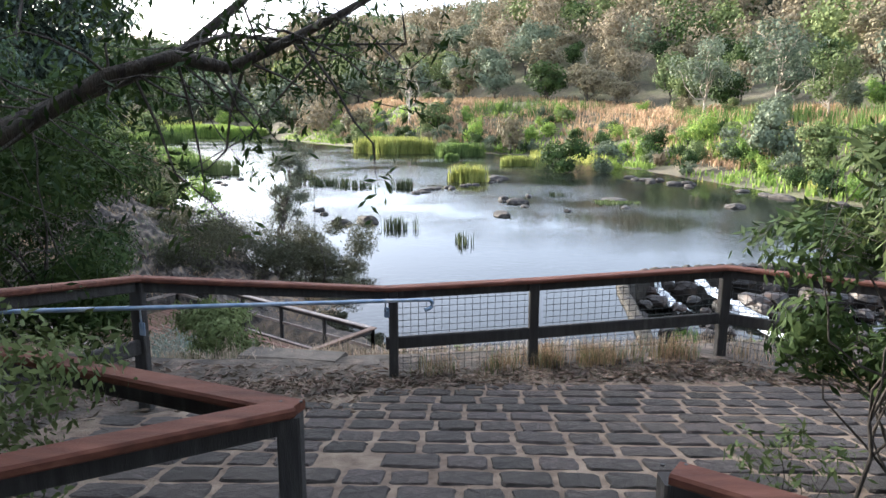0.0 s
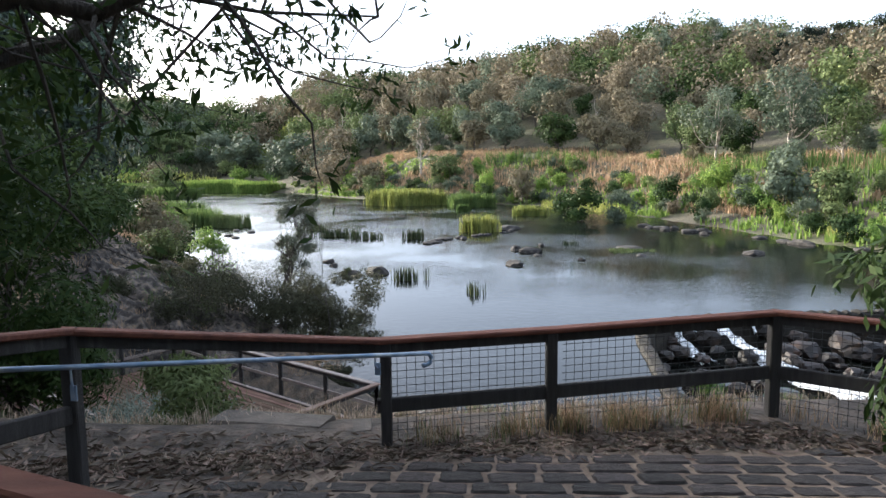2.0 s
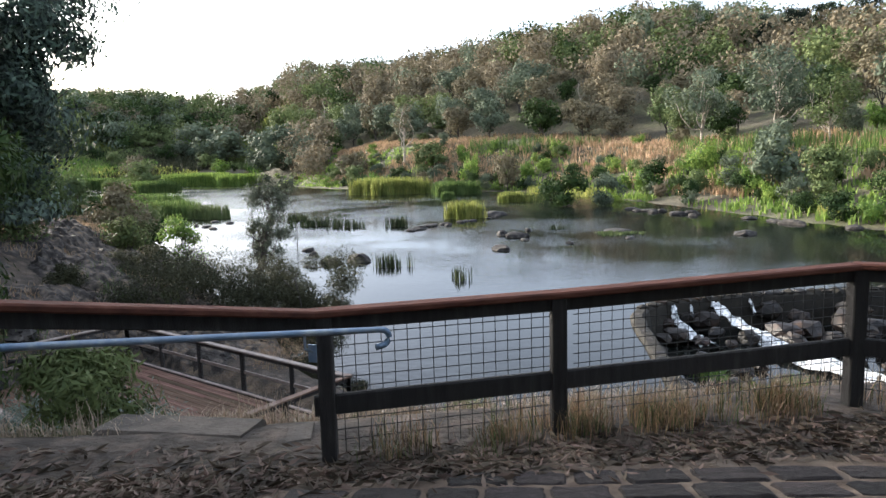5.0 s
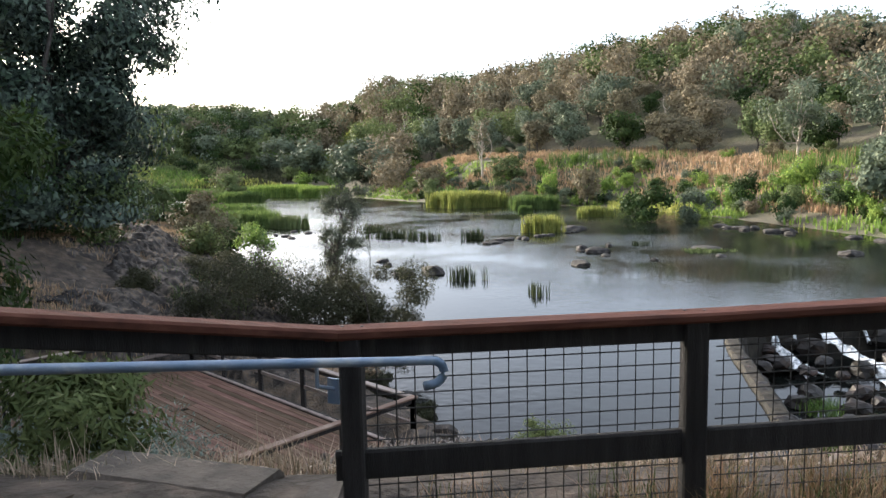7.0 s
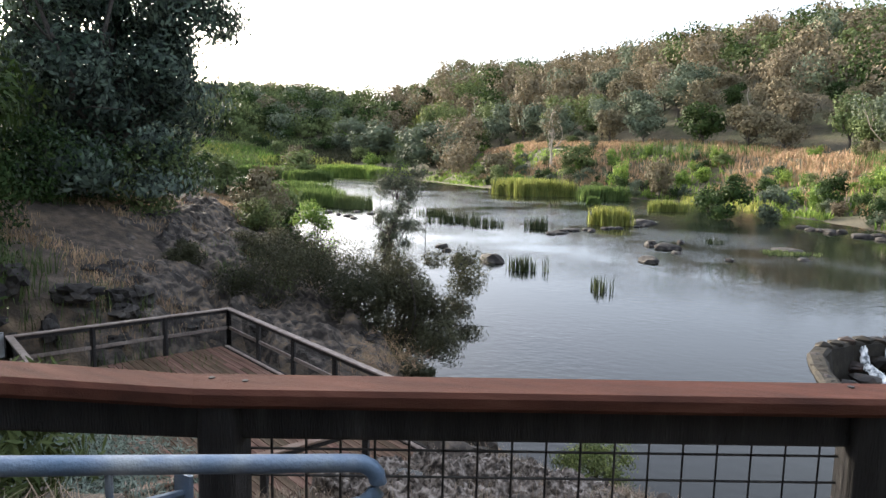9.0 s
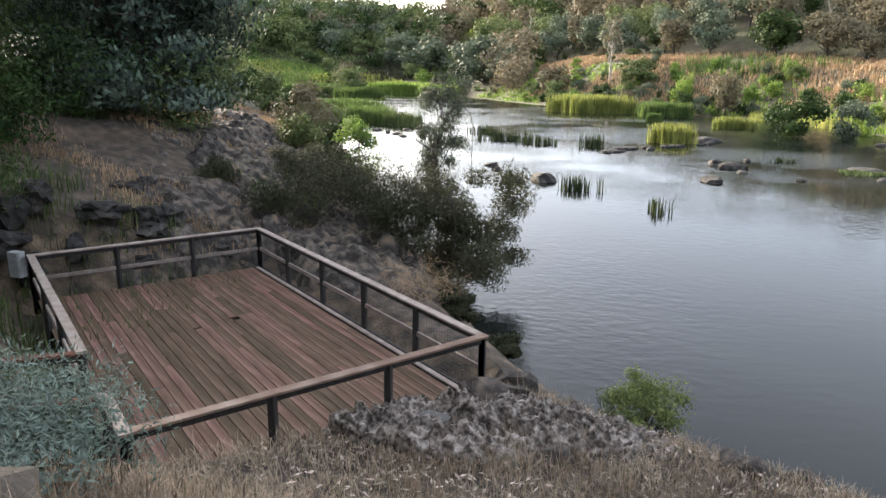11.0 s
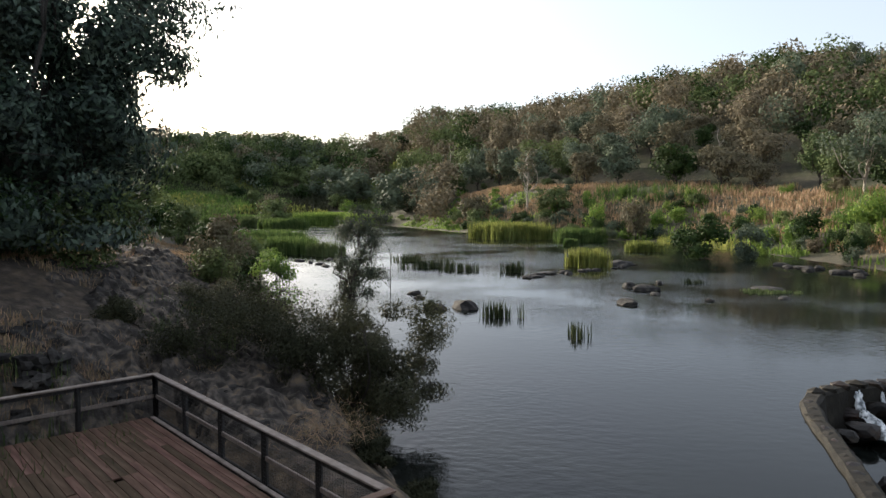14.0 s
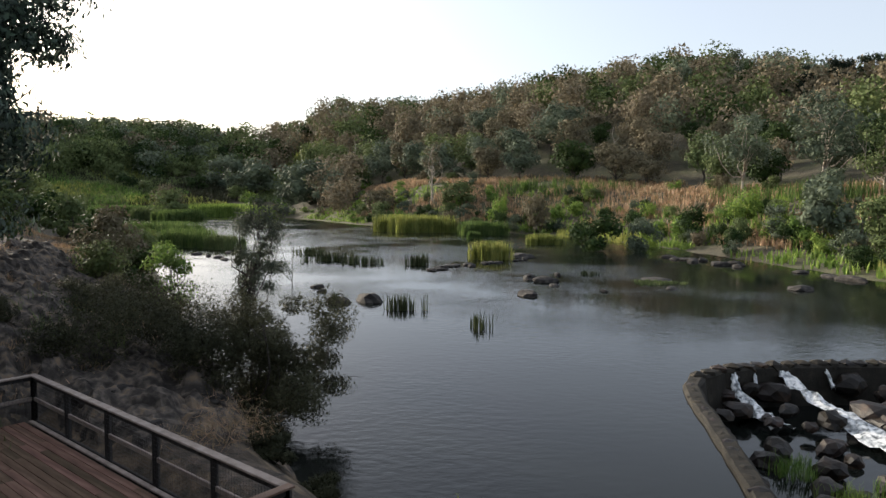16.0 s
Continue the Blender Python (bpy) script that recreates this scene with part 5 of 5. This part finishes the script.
def landmarks():
    grow("tree", "gum tree with a forked pale trunk on the terrace", "tree", 15.0, 6.4, 2600, (0.6, 0.3), "grey_green", "pale_bark", 31, 0.35, 18, limbs=9, base=sink(51.9, 133), girth=0.28, clump_scale=0.8)
    grow("tree", "large pale-green gum tree on the terrace", "tree", 16.0, 7.4, 3200, (0.6, 0.3), "grey_green", "pale_bark", 32, 0.25, 22, limbs=10, base=sink(55, 112), girth=0.3, clump_scale=0.8)
    grow("tree", "gum tree with a thin trunk at the terrace", "tree", 10.5, 5.0, 2200, (0.5, 0.26), "olive", "pale_bark", 33, 0.3, 16, limbs=8, base=sink(59, 104), girth=0.2)
    grow("tree", "thin pale-trunked tree on the green bank", "tree", 17.5, 3.6, 700, (0.7, 0.25), "brownish", "pale_bark", 34, 0.5, 11, limbs=9, base=sink(-7.6, 195), girth=0.3)
    grow("tree", "airy gum tree standing above the ridge", "tree", 15, 5.0, 900, (0.8, 0.35), "grey_green", "pale_bark", 35, 0.4, 12, limbs=9, base=sink(93, 245), girth=0.25)
    for x, y, h, s in ((112, 215, 16, 1), (121, 214, 19, 2), (106, 222, 13, 3), (132, 212, 18, 4)):
        grow("tree", "dark pine tree on the top of the ridge", "tree", h, h * 0.28, 1800, (0.9, 0.3), "pine", "bark", 36 + s, 0.1, 16, limbs=4, base=sink(x, y), flat=0.5, girth=0.3)
    for i, (x, y, h) in enumerate(((-168, 420, 20), (-150, 425, 17), (-120, 440, 21), (-98, 430, 18), (-190, 400, 19))):
        grow("tree", "flat-topped pine standing above the far woods", "tree", h, h * 0.3, 800, (1.3, 0.7), "dark", "bark", 50 + i, 0.62, 10, limbs=5, base=sink(x, y), flat=0.5, girth=0.3)
    dead_tree("dead_tree", sink(40, 190), 11.5, 1, "bare white dead tree on the terrace", 0.3, 5)
    dead_tree("dead_tree", sink(47, 183.5), 5.0, 2, "broken white stump of a dead tree", 0.4, 3)
    dead_tree("dead_tree", sink(20.5, 228), 12, 3, "bare branching grey shrub on the slope", 0.8, 14)
    dead_tree("dead_tree", sink(-50, 330), 16, 4, "bare pale trunk among the far trees", 0.25, 4)


far_bank()
landmarks()
shrubs()
grasses()
near_plants()
leaning_tree()


# ---- rocks, weir, paving ----
def boulder(name, c, size, seed, mat, label, group="", detail=2, rough=0.25, flat=0.0):
    g = rock_geo(Geo(), c, size, random.Random(seed), rough, detail, flat)
    return solid(name, g, M[mat], label, "rock", group, base=(c[0], c[1], c[2] - size[2]))


def river_rocks():
    rows = [(-4.9, 53.2, 1.0, 0.62), (-6.9, 52.3, 0.85, 0.5), (-7.4, 53.0, 0.4, 0.3), (-9.9, 60, 0.6, 0.3), (-9.0, 57.5, 0.4, 0.25), (6.0, 57.3, 0.95, 0.4), (7.0, 67.7, 0.7, 0.5),
            (8.2, 65.8, 1.1, 0.5), (8.6, 63.2, 0.5, 0.2), (12, 60, 0.35, 0.2), (10, 71, 0.4, 0.3), (18.3, 68.5, 1.3, 0.22), (17.8, 62.4, 0.6, 0.2), (28, 62.8, 1.1, 0.4), (0.1, 78.8, 1.2, 0.3), (8.3, 91, 1.6, 0.6)]
    for i, (x, y, r, h) in enumerate(rows):
        boulder("rock", (x, y, W + h * 0.1), (r, r * 0.75, h), 300 + i, "basalt", "dark stone breaking the water's surface", "stones in the river")
    rng = random.Random(8)
    for i in range(16):
        x = rng.uniform(-2, 9)
        boulder("rock", (x, 77 + x * 1.3 + rng.uniform(-1.5, 1.5), W + 0.05), (rng.uniform(0.3, 0.9), 0.4, rng.uniform(0.15, 0.3)), 340 + i, "basalt", "flat stone in the shallow riffle", "stones in the river")
    for i in range(15):
        x = rng.uniform(27, 39)
        boulder("rock", (x, 92 - (x - 27) * 2.4 + rng.uniform(-3, 4), W + 0.08), (rng.uniform(0.5, 1.7), rng.uniform(0.4, 0.9), rng.uniform(0.2, 0.5)), 380 + i, "basalt", "flat stone along the far shore", "stones along the far shore")
    for i in range(10):
        boulder("rock", (-32 + rng.uniform(-6, 7), 86 + rng.uniform(-10, 8), W + 0.05), (rng.uniform(0.3, 0.8), 0.4, 0.25), 420 + i, "basalt", "dark stone in the bright shallows", "stones in the river")


def bank_rocks():
    rng = random.Random(31)
    n = 0
    while n < 75:
        x, y = rng.uniform(-24, -5), rng.uniform(19, 52)
        dn = -float(signed_distance(np.array([x]), np.array([y]), NEAR_SHORE)[0])
        ru, rv = (x + 8.35) * 0.7932 - (y - 23.55) * 0.6089, -(x + 8.35) * 0.6089 - (y - 23.55) * 0.7932
        if not 0.3 < dn < 9 or (-0.7 < ru < 9.8 and -0.7 < rv < 5.8):
            continue
        r = rng.uniform(0.15, 0.5)
        boulder("rock", (x, y, land_at(x, y) - r * 0.1), (r, r * rng.uniform(0.6, 1), r * rng.uniform(0.5, 0.85)), 500 + n, "basalt", "fractured dark basalt boulder on the near bank", "boulders of the near bank", rough=0.6, detail=3)
        n += 1
    # the rock face behind the deck
    for i in range(9):
        t = rng.random()
        p = deck_point(-0.9 - 1.6 * rng.random(), -0.6 + t * 6.6)
        boulder("rock", (p.x, p.y, land_at(p.x, p.y) + 0.35), (rng.uniform(0.2, 0.6), rng.uniform(0.2, 0.5), rng.uniform(0.2, 0.5)), 620 + i, "basalt", "jagged dark rock behind the deck", "boulders of the near bank", rough=0.5, detail=3)
    boulder("rock", (-2.55, 10.95, -1.05), (0.55, 0.35, 0.3), 650, "slab", "smooth brown rock in the dry grass")
    for i in range(12):
        x, y = rng.uniform(-1.5, 6.5), rng.uniform(15.5, 19)
        dn = -float(signed_distance(np.array([x]), np.array([y]), NEAR_SHORE)[0])
        if 0 < dn < 4:
            r = rng.uniform(0.2, 0.5)
            boulder("rock", (x, y, land_at(x, y) + r * 0.1), (r, r * 0.8, r * 0.6), 660 + i, "crag", "weathered rock on the slope to the water", "rocks below the lookout", rough=0.35)


def rock_bank():
    """The broken basalt slope that runs along the near shore behind the deck."""
    nt, no = 190, 80
    t, o = np.meshgrid(np.linspace(0, 26, nt), np.linspace(0.0, 1.0, no) ** 1.1 * 9.5)
    x = np.interp(t, [0, 5.35, 13.4, 21.0, 26], [-2.2, -5.3, -9.3, -13.3, -16.3]) - 0.855 * o
    y = np.interp(t, [0, 5.35, 13.4, 21.0, 26], [24.0, 28.8, 35.8, 42.3, 46.7]) - 0.52 * o
    spots = [Vector((a, b, 0)) for a, b in zip(x.ravel(), y.ravel())]
    shaped = lambda f: np.array([f(p) for p in spots]).reshape(x.shape)
    broad = shaped(lambda p: noise.noise(p * 0.35 + Vector((3, 1, 0))))
    crag = shaped(lambda p: 1 - abs(noise.noise(Vector((p.x * 0.8 + p.y * 0.45, p.y * 0.5 - p.x * 0.3, 2.0)))) * 2.2)
    block = shaped(lambda p: noise.cell(Vector((p.x * 1.6 + 0.3 * math.sin(p.y * 2), p.y * 1.3 + 0.3 * math.sin(p.x * 2.3), 0.5))))
    fine = shaped(lambda p: noise.fractal(p * 2.2, 0.8, 2.1, 5))
    rim = np.clip(np.minimum(t, 26 - t) / 2.0, 0, 1) * np.clip((9.5 - o) / 3.0, 0, 1)
    z = land(x, y) - 0.12 + rim * (0.2 + 0.4 * broad + 0.3 * np.clip(crag, -0.3, 1) + 0.16 * block + 0.16 * fine)
    ru, rv = (x + 8.35) * 0.7932 - (y - 23.55) * 0.6089, -(x + 8.35) * 0.6089 - (y - 23.55) * 0.7932
    off = np.maximum(np.maximum(-0.5 - ru, ru - 9.4), np.maximum(-0.5 - rv, rv - 5.6))
    z = np.minimum(z, -3.9 + np.clip(off, 0, None) * 3.0)
    z = np.minimum(z, W - 0.15 + o * 3.2)
    g = Geo().add(np.stack((x.ravel(), y.ravel(), z.ravel()), 1), [(j * nt + i, j * nt + i + 1, (j + 1) * nt + i + 1, (j + 1) * nt + i) for j in range(no - 1) for i in range(nt - 1)])
    solid("rock_bank", g, M["crag"], "broken dark basalt bank with dry grass in its ledges", "rock bank", kind="structure")


def outcrop():
    """The pitted shelf of rock in front of the deck."""
    g = Geo()
    nx, ny = 170, 80
    u, v = np.meshgrid(np.linspace(-1, 1, nx), np.linspace(-1, 1, ny))
    x = -0.55 + u * 2.35 + v * 0.25
    y = 16.35 + v * 1.0 + u * 0.28
    rim = np.clip(1.15 - np.hypot(u, v * 1.0) ** 3, -0.5, 1)
    z = land(x, y) * 0.4 + -2.95 * 0.6 - 0.1 * u + 0.16 * rim
    h = np.array([[noise.fractal(Vector((a * 1.7, b * 1.7, 3.0)), 0.7, 2.1, 6) for a, b in zip(r, s)] for r, s in zip(x, y)])
    pit = np.array([[noise.noise(Vector((a * 2.6, b * 3.4, 9.0))) for a, b in zip(r, s)] for r, s in zip(x, y)])
    fine = np.array([[noise.noise(Vector((a * 9, b * 9, 5.0))) for a, b in zip(r, s)] for r, s in zip(x, y)])
    grit = np.array([[noise.noise(Vector((a * 21, b * 21, 7.0))) for a, b in zip(r, s)] for r, s in zip(x, y)])
    hole = np.array([[noise.noise(Vector((a * 4.3, b * 5.6, 14.0))) for a, b in zip(r, s)] for r, s in zip(x, y)])
    z = z + 0.2 * h - 1.3 * np.clip(pit - 0.2, 0, 0.2) - 0.9 * np.clip(hole - 0.22, 0, 0.14) + 0.06 * fine + 0.05 * grit
    z = np.where(np.hypot(u, v) > 0.96, z - 0.5, z)
    g.add(np.stack((x.ravel(), y.ravel(), z.ravel()), 1), [(j * nx + i, j * nx + i + 1, (j + 1) * nx + i + 1, (j + 1) * nx + i) for j in range(ny - 1) for i in range(nx - 1)])
    th = thing("rock_outcrop", (-0.55, 16.35, -3.3), "pitted grey lichen-covered shelf of rock before the deck", "rock")
    part("shelf", g, M["pitted"], th)
    # a rain puddle held in one of the hollows
    bm = bmesh.new()
    bm.faces.new([bm.verts.new((-1.38 + math.cos(k * math.pi / 8) * 0.26 * (1 + 0.2 * math.sin(k * 1.7)), 16.15 + math.sin(k * math.pi / 8) * 0.14, 0)) for k in range(16)])
    pts = np.array([tuple(v.co) for v in bm.verts])
    bm.free()
    zz = float(np.percentile(z[(np.hypot(x + 1.38, y - 16.15) < 0.3)], 65))
    pts[:, 2] = zz
    part("puddle", Geo().add(pts, [tuple(range(16))]), M["water"], th, "still rain puddle")


def slab_stones():
    for (x, y, w, d, a, s, lab) in ((-1.28, 9.38, 1.35, 0.42, -0.26, 1, "thick brown stone slab used as a step"), (-0.36, 9.1, 0.45, 0.4, 0.1, 2, "square pale stone block beside the step")):
        g = Geo()
        c, t = math.cos(a), math.sin(a)
        beam(g, (x - w / 2 * c, y - w / 2 * t, -0.15), (x + w / 2 * c, y + w / 2 * t, -0.1), d, 0.2, 0.04, wobble=0.02, segments=7)
        solid("stone_slab", g, M["slab"], lab, "stone")


def weir():
    th = thing("weir", (9.0, 30, W - 1.8), "curved mossy stone weir wall holding back the pool", "weir")
    rng = random.Random(3)
    g = Geo()
    line = [Vector((x, y, 0)) for x, y in WEIR]
    fine = []
    for a, b in zip(line, line[1:]):
        k = max(1, int((b - a).length / 0.6))
        fine += [a.lerp(b, i / k) for i in range(k)]
    fine.append(line[-1])
    sec = [(-0.28, 0.1), (-0.2, 0.17), (0.2, 0.17), (0.33, 0.08), (0.55, -1.9), (-0.35, -1.9)]
    vs, fs = [], []
    for i, p in enumerate(fine):
        d = (fine[min(i + 1, len(fine) - 1)] - fine[max(i - 1, 0)]).normalized()
        s = Vector((d.y, -d.x, 0))
        vs += [tuple(p + s * (o + rng.uniform(-0.03, 0.03)) + Vector((0, 0, W + z + rng.uniform(-0.02, 0.02)))) for o, z in sec]
    k = len(sec)
    fs = [(i * k + j, i * k + (j + 1) % k, (i + 1) * k + (j + 1) % k, (i + 1) * k + j) for i in range(len(fine) - 1) for j in range(k)]
    g.add(vs, fs)
    part("wall", g, M["weir"], th)
    for i, p in enumerate(fine[1:-1]):
        if i > 72:
            break
        far = p.y > 34.3
        g = rock_geo(Geo(), (p.x, p.y, W + 0.12), (0.42, 0.34, 0.24) if far else (0.24, 0.3, 0.09), rng, 0.25, 1)
        part("stone", g, M["wet" if rng.random() < 0.3 else "weir"], th)
    return fine


def cascade():
    rng = random.Random(17)
    n = 0
    while n < 190:
        x, y = rng.uniform(8.5, 27), rng.uniform(16.5, 36.6)
        if not inside(np.array([x]), np.array([y]), POOL)[0]:
            continue
        dn = -float(signed_distance(np.array([x]), np.array([y]), NEAR_SHORE)[0])
        stream = abs(x - np.interp(y, [12, 22, 30, 36.5], [26, 19.5, 15.8, 14.3]))
        if dn > 0.5 or stream < 0.75:
            continue
        top = np.interp(y, [16, 30, 34, 36.6], [-1.35, -1.2, -0.7, -0.35])
        r = rng.uniform(0.22, 0.62) * (1.5 if y > 33 and x > 13 else 1.15 if y > 33 else 1)
        boulder("boulder", (x, y, W + top - 0.15 + rng.uniform(-0.15, 0.15)), (r, r * rng.uniform(0.6, 1), r * rng.uniform(0.45, 0.75)), 800 + n, "wet", "wet brown-black boulder below the weir", "boulders below the weir", rough=0.3)
        n += 1
    # white water: two small falls and the main chute
    def chute(name, pts, widths, label, seed):
        r = random.Random(seed)
        g = Geo()
        p = [Vector(a) for a in pts]
        fine, ws = [], []
        for i in range(len(p) - 1):
            for k in range(10):
                fine.append(p[i].lerp(p[i + 1], k / 10))
                ws.append(widths[i] + (widths[i + 1] - widths[i]) * k / 10)
        vs, fs, m = [], [], 9
        for i, (c, w) in enumerate(zip(fine, ws)):
            d = (fine[min(i + 1, len(fine) - 1)] - fine[max(i - 1, 0)]).normalized()
            s = Vector((d.y, -d.x, 0)).normalized()
            ragged = 1 + 0.5 * noise.noise(Vector((i * 0.45, seed, 0)))
            for j in range(m):
                o = (j / (m - 1) - 0.5) * w * ragged
                lift = 0.12 * math.cos((j / (m - 1) - 0.5) * 3.0) + 0.24 * noise.noise(Vector((c.x * 2.4, c.y * 2.4, j * 0.8 + seed)))
                o += w * 0.18 * noise.noise(Vector((i * 0.8, j * 0.9, seed + 7.0)))
                vs.append(tuple(c + s * o + Vector((0, 0, lift))))
        fs = [(i * m + j, i * m + j + 1, (i + 1) * m + j + 1, (i + 1) * m + j) for i in range(len(fine) - 1) for j in range(m - 1)]
        g.add(vs, fs)
        solid(name, g, M["foam"], label, "white water", smooth=True)

    chute("waterfall", [(14.2, 36.7, W + 0.05), (14.35, 36.0, W - 0.25), (14.7, 34, W - 0.75), (15.6, 31, W - 1.2), (17.5, 26, W - 1.38), (20, 21, W - 1.42), (26, 12, W - 1.42)], [0.45, 0.55, 0.85, 1.5, 1.9, 2.2, 2.4], "broad white chute of water pouring over the weir", 1)
    chute("waterfall", [(12.0, 35.9, W + 0.06), (12.05, 35.5, W - 0.15), (12.1, 35.2, W - 0.7), (12.3, 33.8, W - 1.05), (12.7, 32.4, W - 1.25)], [0.22, 0.28, 0.4, 0.7, 0.9], "thin white waterfall between the boulders", 2)
    chute("waterfall", [(13.0, 36.3, W + 0.06), (13.05, 35.9, W - 0.2), (13.0, 35.6, W - 0.6)], [0.14, 0.16, 0.2], "thin white waterfall between the boulders", 3)
    chute("waterfall", [(16.2, 36.9, W + 0.06), (16.2, 36.4, W - 0.2), (16.3, 36.1, W - 0.8)], [0.12, 0.16, 0.22], "thin white waterfall between the boulders", 4)
    for i, (x, y) in enumerate(((11.2, 28.8), (11.8, 26.6), (13.6, 27.2), (10.2, 25.4))):
        r = np.random.default_rng(i)
        xs, ys = x + r.normal(0, 0.35, 70), y + r.normal(0, 0.35, 70)
        solid("grass_tuft", blades(Geo(), xs, ys, np.full(70, W - 1.3), 0.45, 0.02, r, 0.6, 4, 0.08), M["bright"], "tuft of green grass among the boulders", "grass", kind="stuff", base=(x, y, W - 1.3))


def paving():
    """Bluestone setts laid in courses, with sandy joints."""
    floor = thing("pavement", (1.5, 6.0, land_at(1.5, 6.0)), "sloping pavement of worn bluestone setts", "pavement", kind="structure")
    rng = random.Random(4)
    shapes = []
    for s in range(12):
        g = Geo()
        ring = []
        for k in range(16):
            a = radians((0, 24, 40, 50)[k % 4] + 90 * (k // 4))
            x, y = math.cos(a), math.sin(a)
            q = max(abs(x), abs(y)) ** 0.98
            ring.append((x / q * 0.5 * (1 + rng.uniform(-0.05, 0.05)), y / q * 0.5 * (1 + rng.uniform(-0.05, 0.05))))
        vs = [(x, y, -0.08) for x, y in ring] + [(x * 0.985, y * 0.98, 0.008 + rng.uniform(-0.006, 0.006)) for x, y in ring] + [(x * 0.9, y * 0.86, 0.026 + rng.uniform(-0.006, 0.006)) for x, y in ring] + [(rng.uniform(-0.05, 0.05), 0, 0.03)]
        fs = []
        for k in range(16):
            j = (k + 1) % 16
            fs += [(k, j, 16 + j, 16 + k), (16 + k, 16 + j, 32 + j, 32 + k), (32 + k, 32 + j, 48)]
        g.add(vs, fs)
        shapes.append(mesh_of("sett", g, M["bluestone"]))
    bx, by = np.meshgrid(np.linspace(-2.7, 6.2, 90), np.linspace(0.2, 8.6, 67))
    bz = land(bx, by) + 0.012 + 0.005 * lumps(bx, by, 0.12)
    edge = np.interp(bx, [-2.6, -1.2, 0, 1.8, 4.15, 6.2], [6.8, 7.45, 8.1, 8.35, 8.4, 7.0])
    bz = np.where(by < edge, bz, bz - 0.06)
    part("joint_bed", Geo().add(np.stack((bx.ravel(), by.ravel(), bz.ravel()), 1), [(j * 90 + i, j * 90 + i + 1, (j + 1) * 90 + i + 1, (j + 1) * 90 + i) for j in range(66) for i in range(89)]), M["sand"], floor, "sandy joints between the setts", smooth=True)
    rest, count = Geo(), 0
    tilt = -math.atan(0.17)
    y = 0.4
    while y < 8.75:
        h = rng.uniform(0.27, 0.32)
        x = -2.6 + rng.uniform(0, 0.3)
        while x < 6.2:
            w = rng.uniform(0.3, 0.47)
            cx, cy = x + w / 2, y + h / 2 - 0.045 * (x - 1.5)
            lim = np.interp(cx, [-2.6, -1.2, 0, 1.8, 4.15, 6.2], [6.7, 7.35, 7.98, 8.2, 8.25, 6.9])
            if cy < lim and rng.random() > 0.01:
                m = Matrix.Translation((cx, cy, land_at(cx, cy) + rng.uniform(-0.008, 0.006))) @ Matrix.Rotation(tilt if cy < 8.4 else 0, 4, "X") @ Matrix.Rotation(-0.045 + rng.uniform(-0.05, 0.05) + (math.pi if rng.random() < 0.5 else 0), 4, "Z") @ Matrix.Diagonal((w - rng.uniform(0.02, 0.045), h - rng.uniform(0.025, 0.05), 1, 1))
                me = rng.choice(shapes)
                if -1.3 < cx < 3.6 and 4.2 < cy < 8.9 and count < 300:
                    ob = new("sett", me)
                    ob.parent = floor
                    ob.matrix_basis = Matrix.Translation(-floor.location) @ m
                    count += 1
                else:
                    rest.add([tuple(m @ v.co) for v in me.vertices], [tuple(f.vertices) for f in me.polygons])
            x += w
        y += h
    part("setts", rest, M["bluestone"], floor, "further bluestone setts", kind="stuff")


def tap_box():
    g = Geo()
    p = deck_point(-0.1, DW + 0.25)
    beam(g, (p.x, p.y, -2.9), (p.x, p.y, -2.35), 0.32, 0.2, 0.03, up=(0, 1, 0))
    solid("metal_box", g, M["zinc"], "small pale metal box on the corner of the railing", "box")


river_rocks()
bank_rocks()
rock_bank()
outcrop()
slab_stones()
weir()
cascade()
tap_box()
paving()
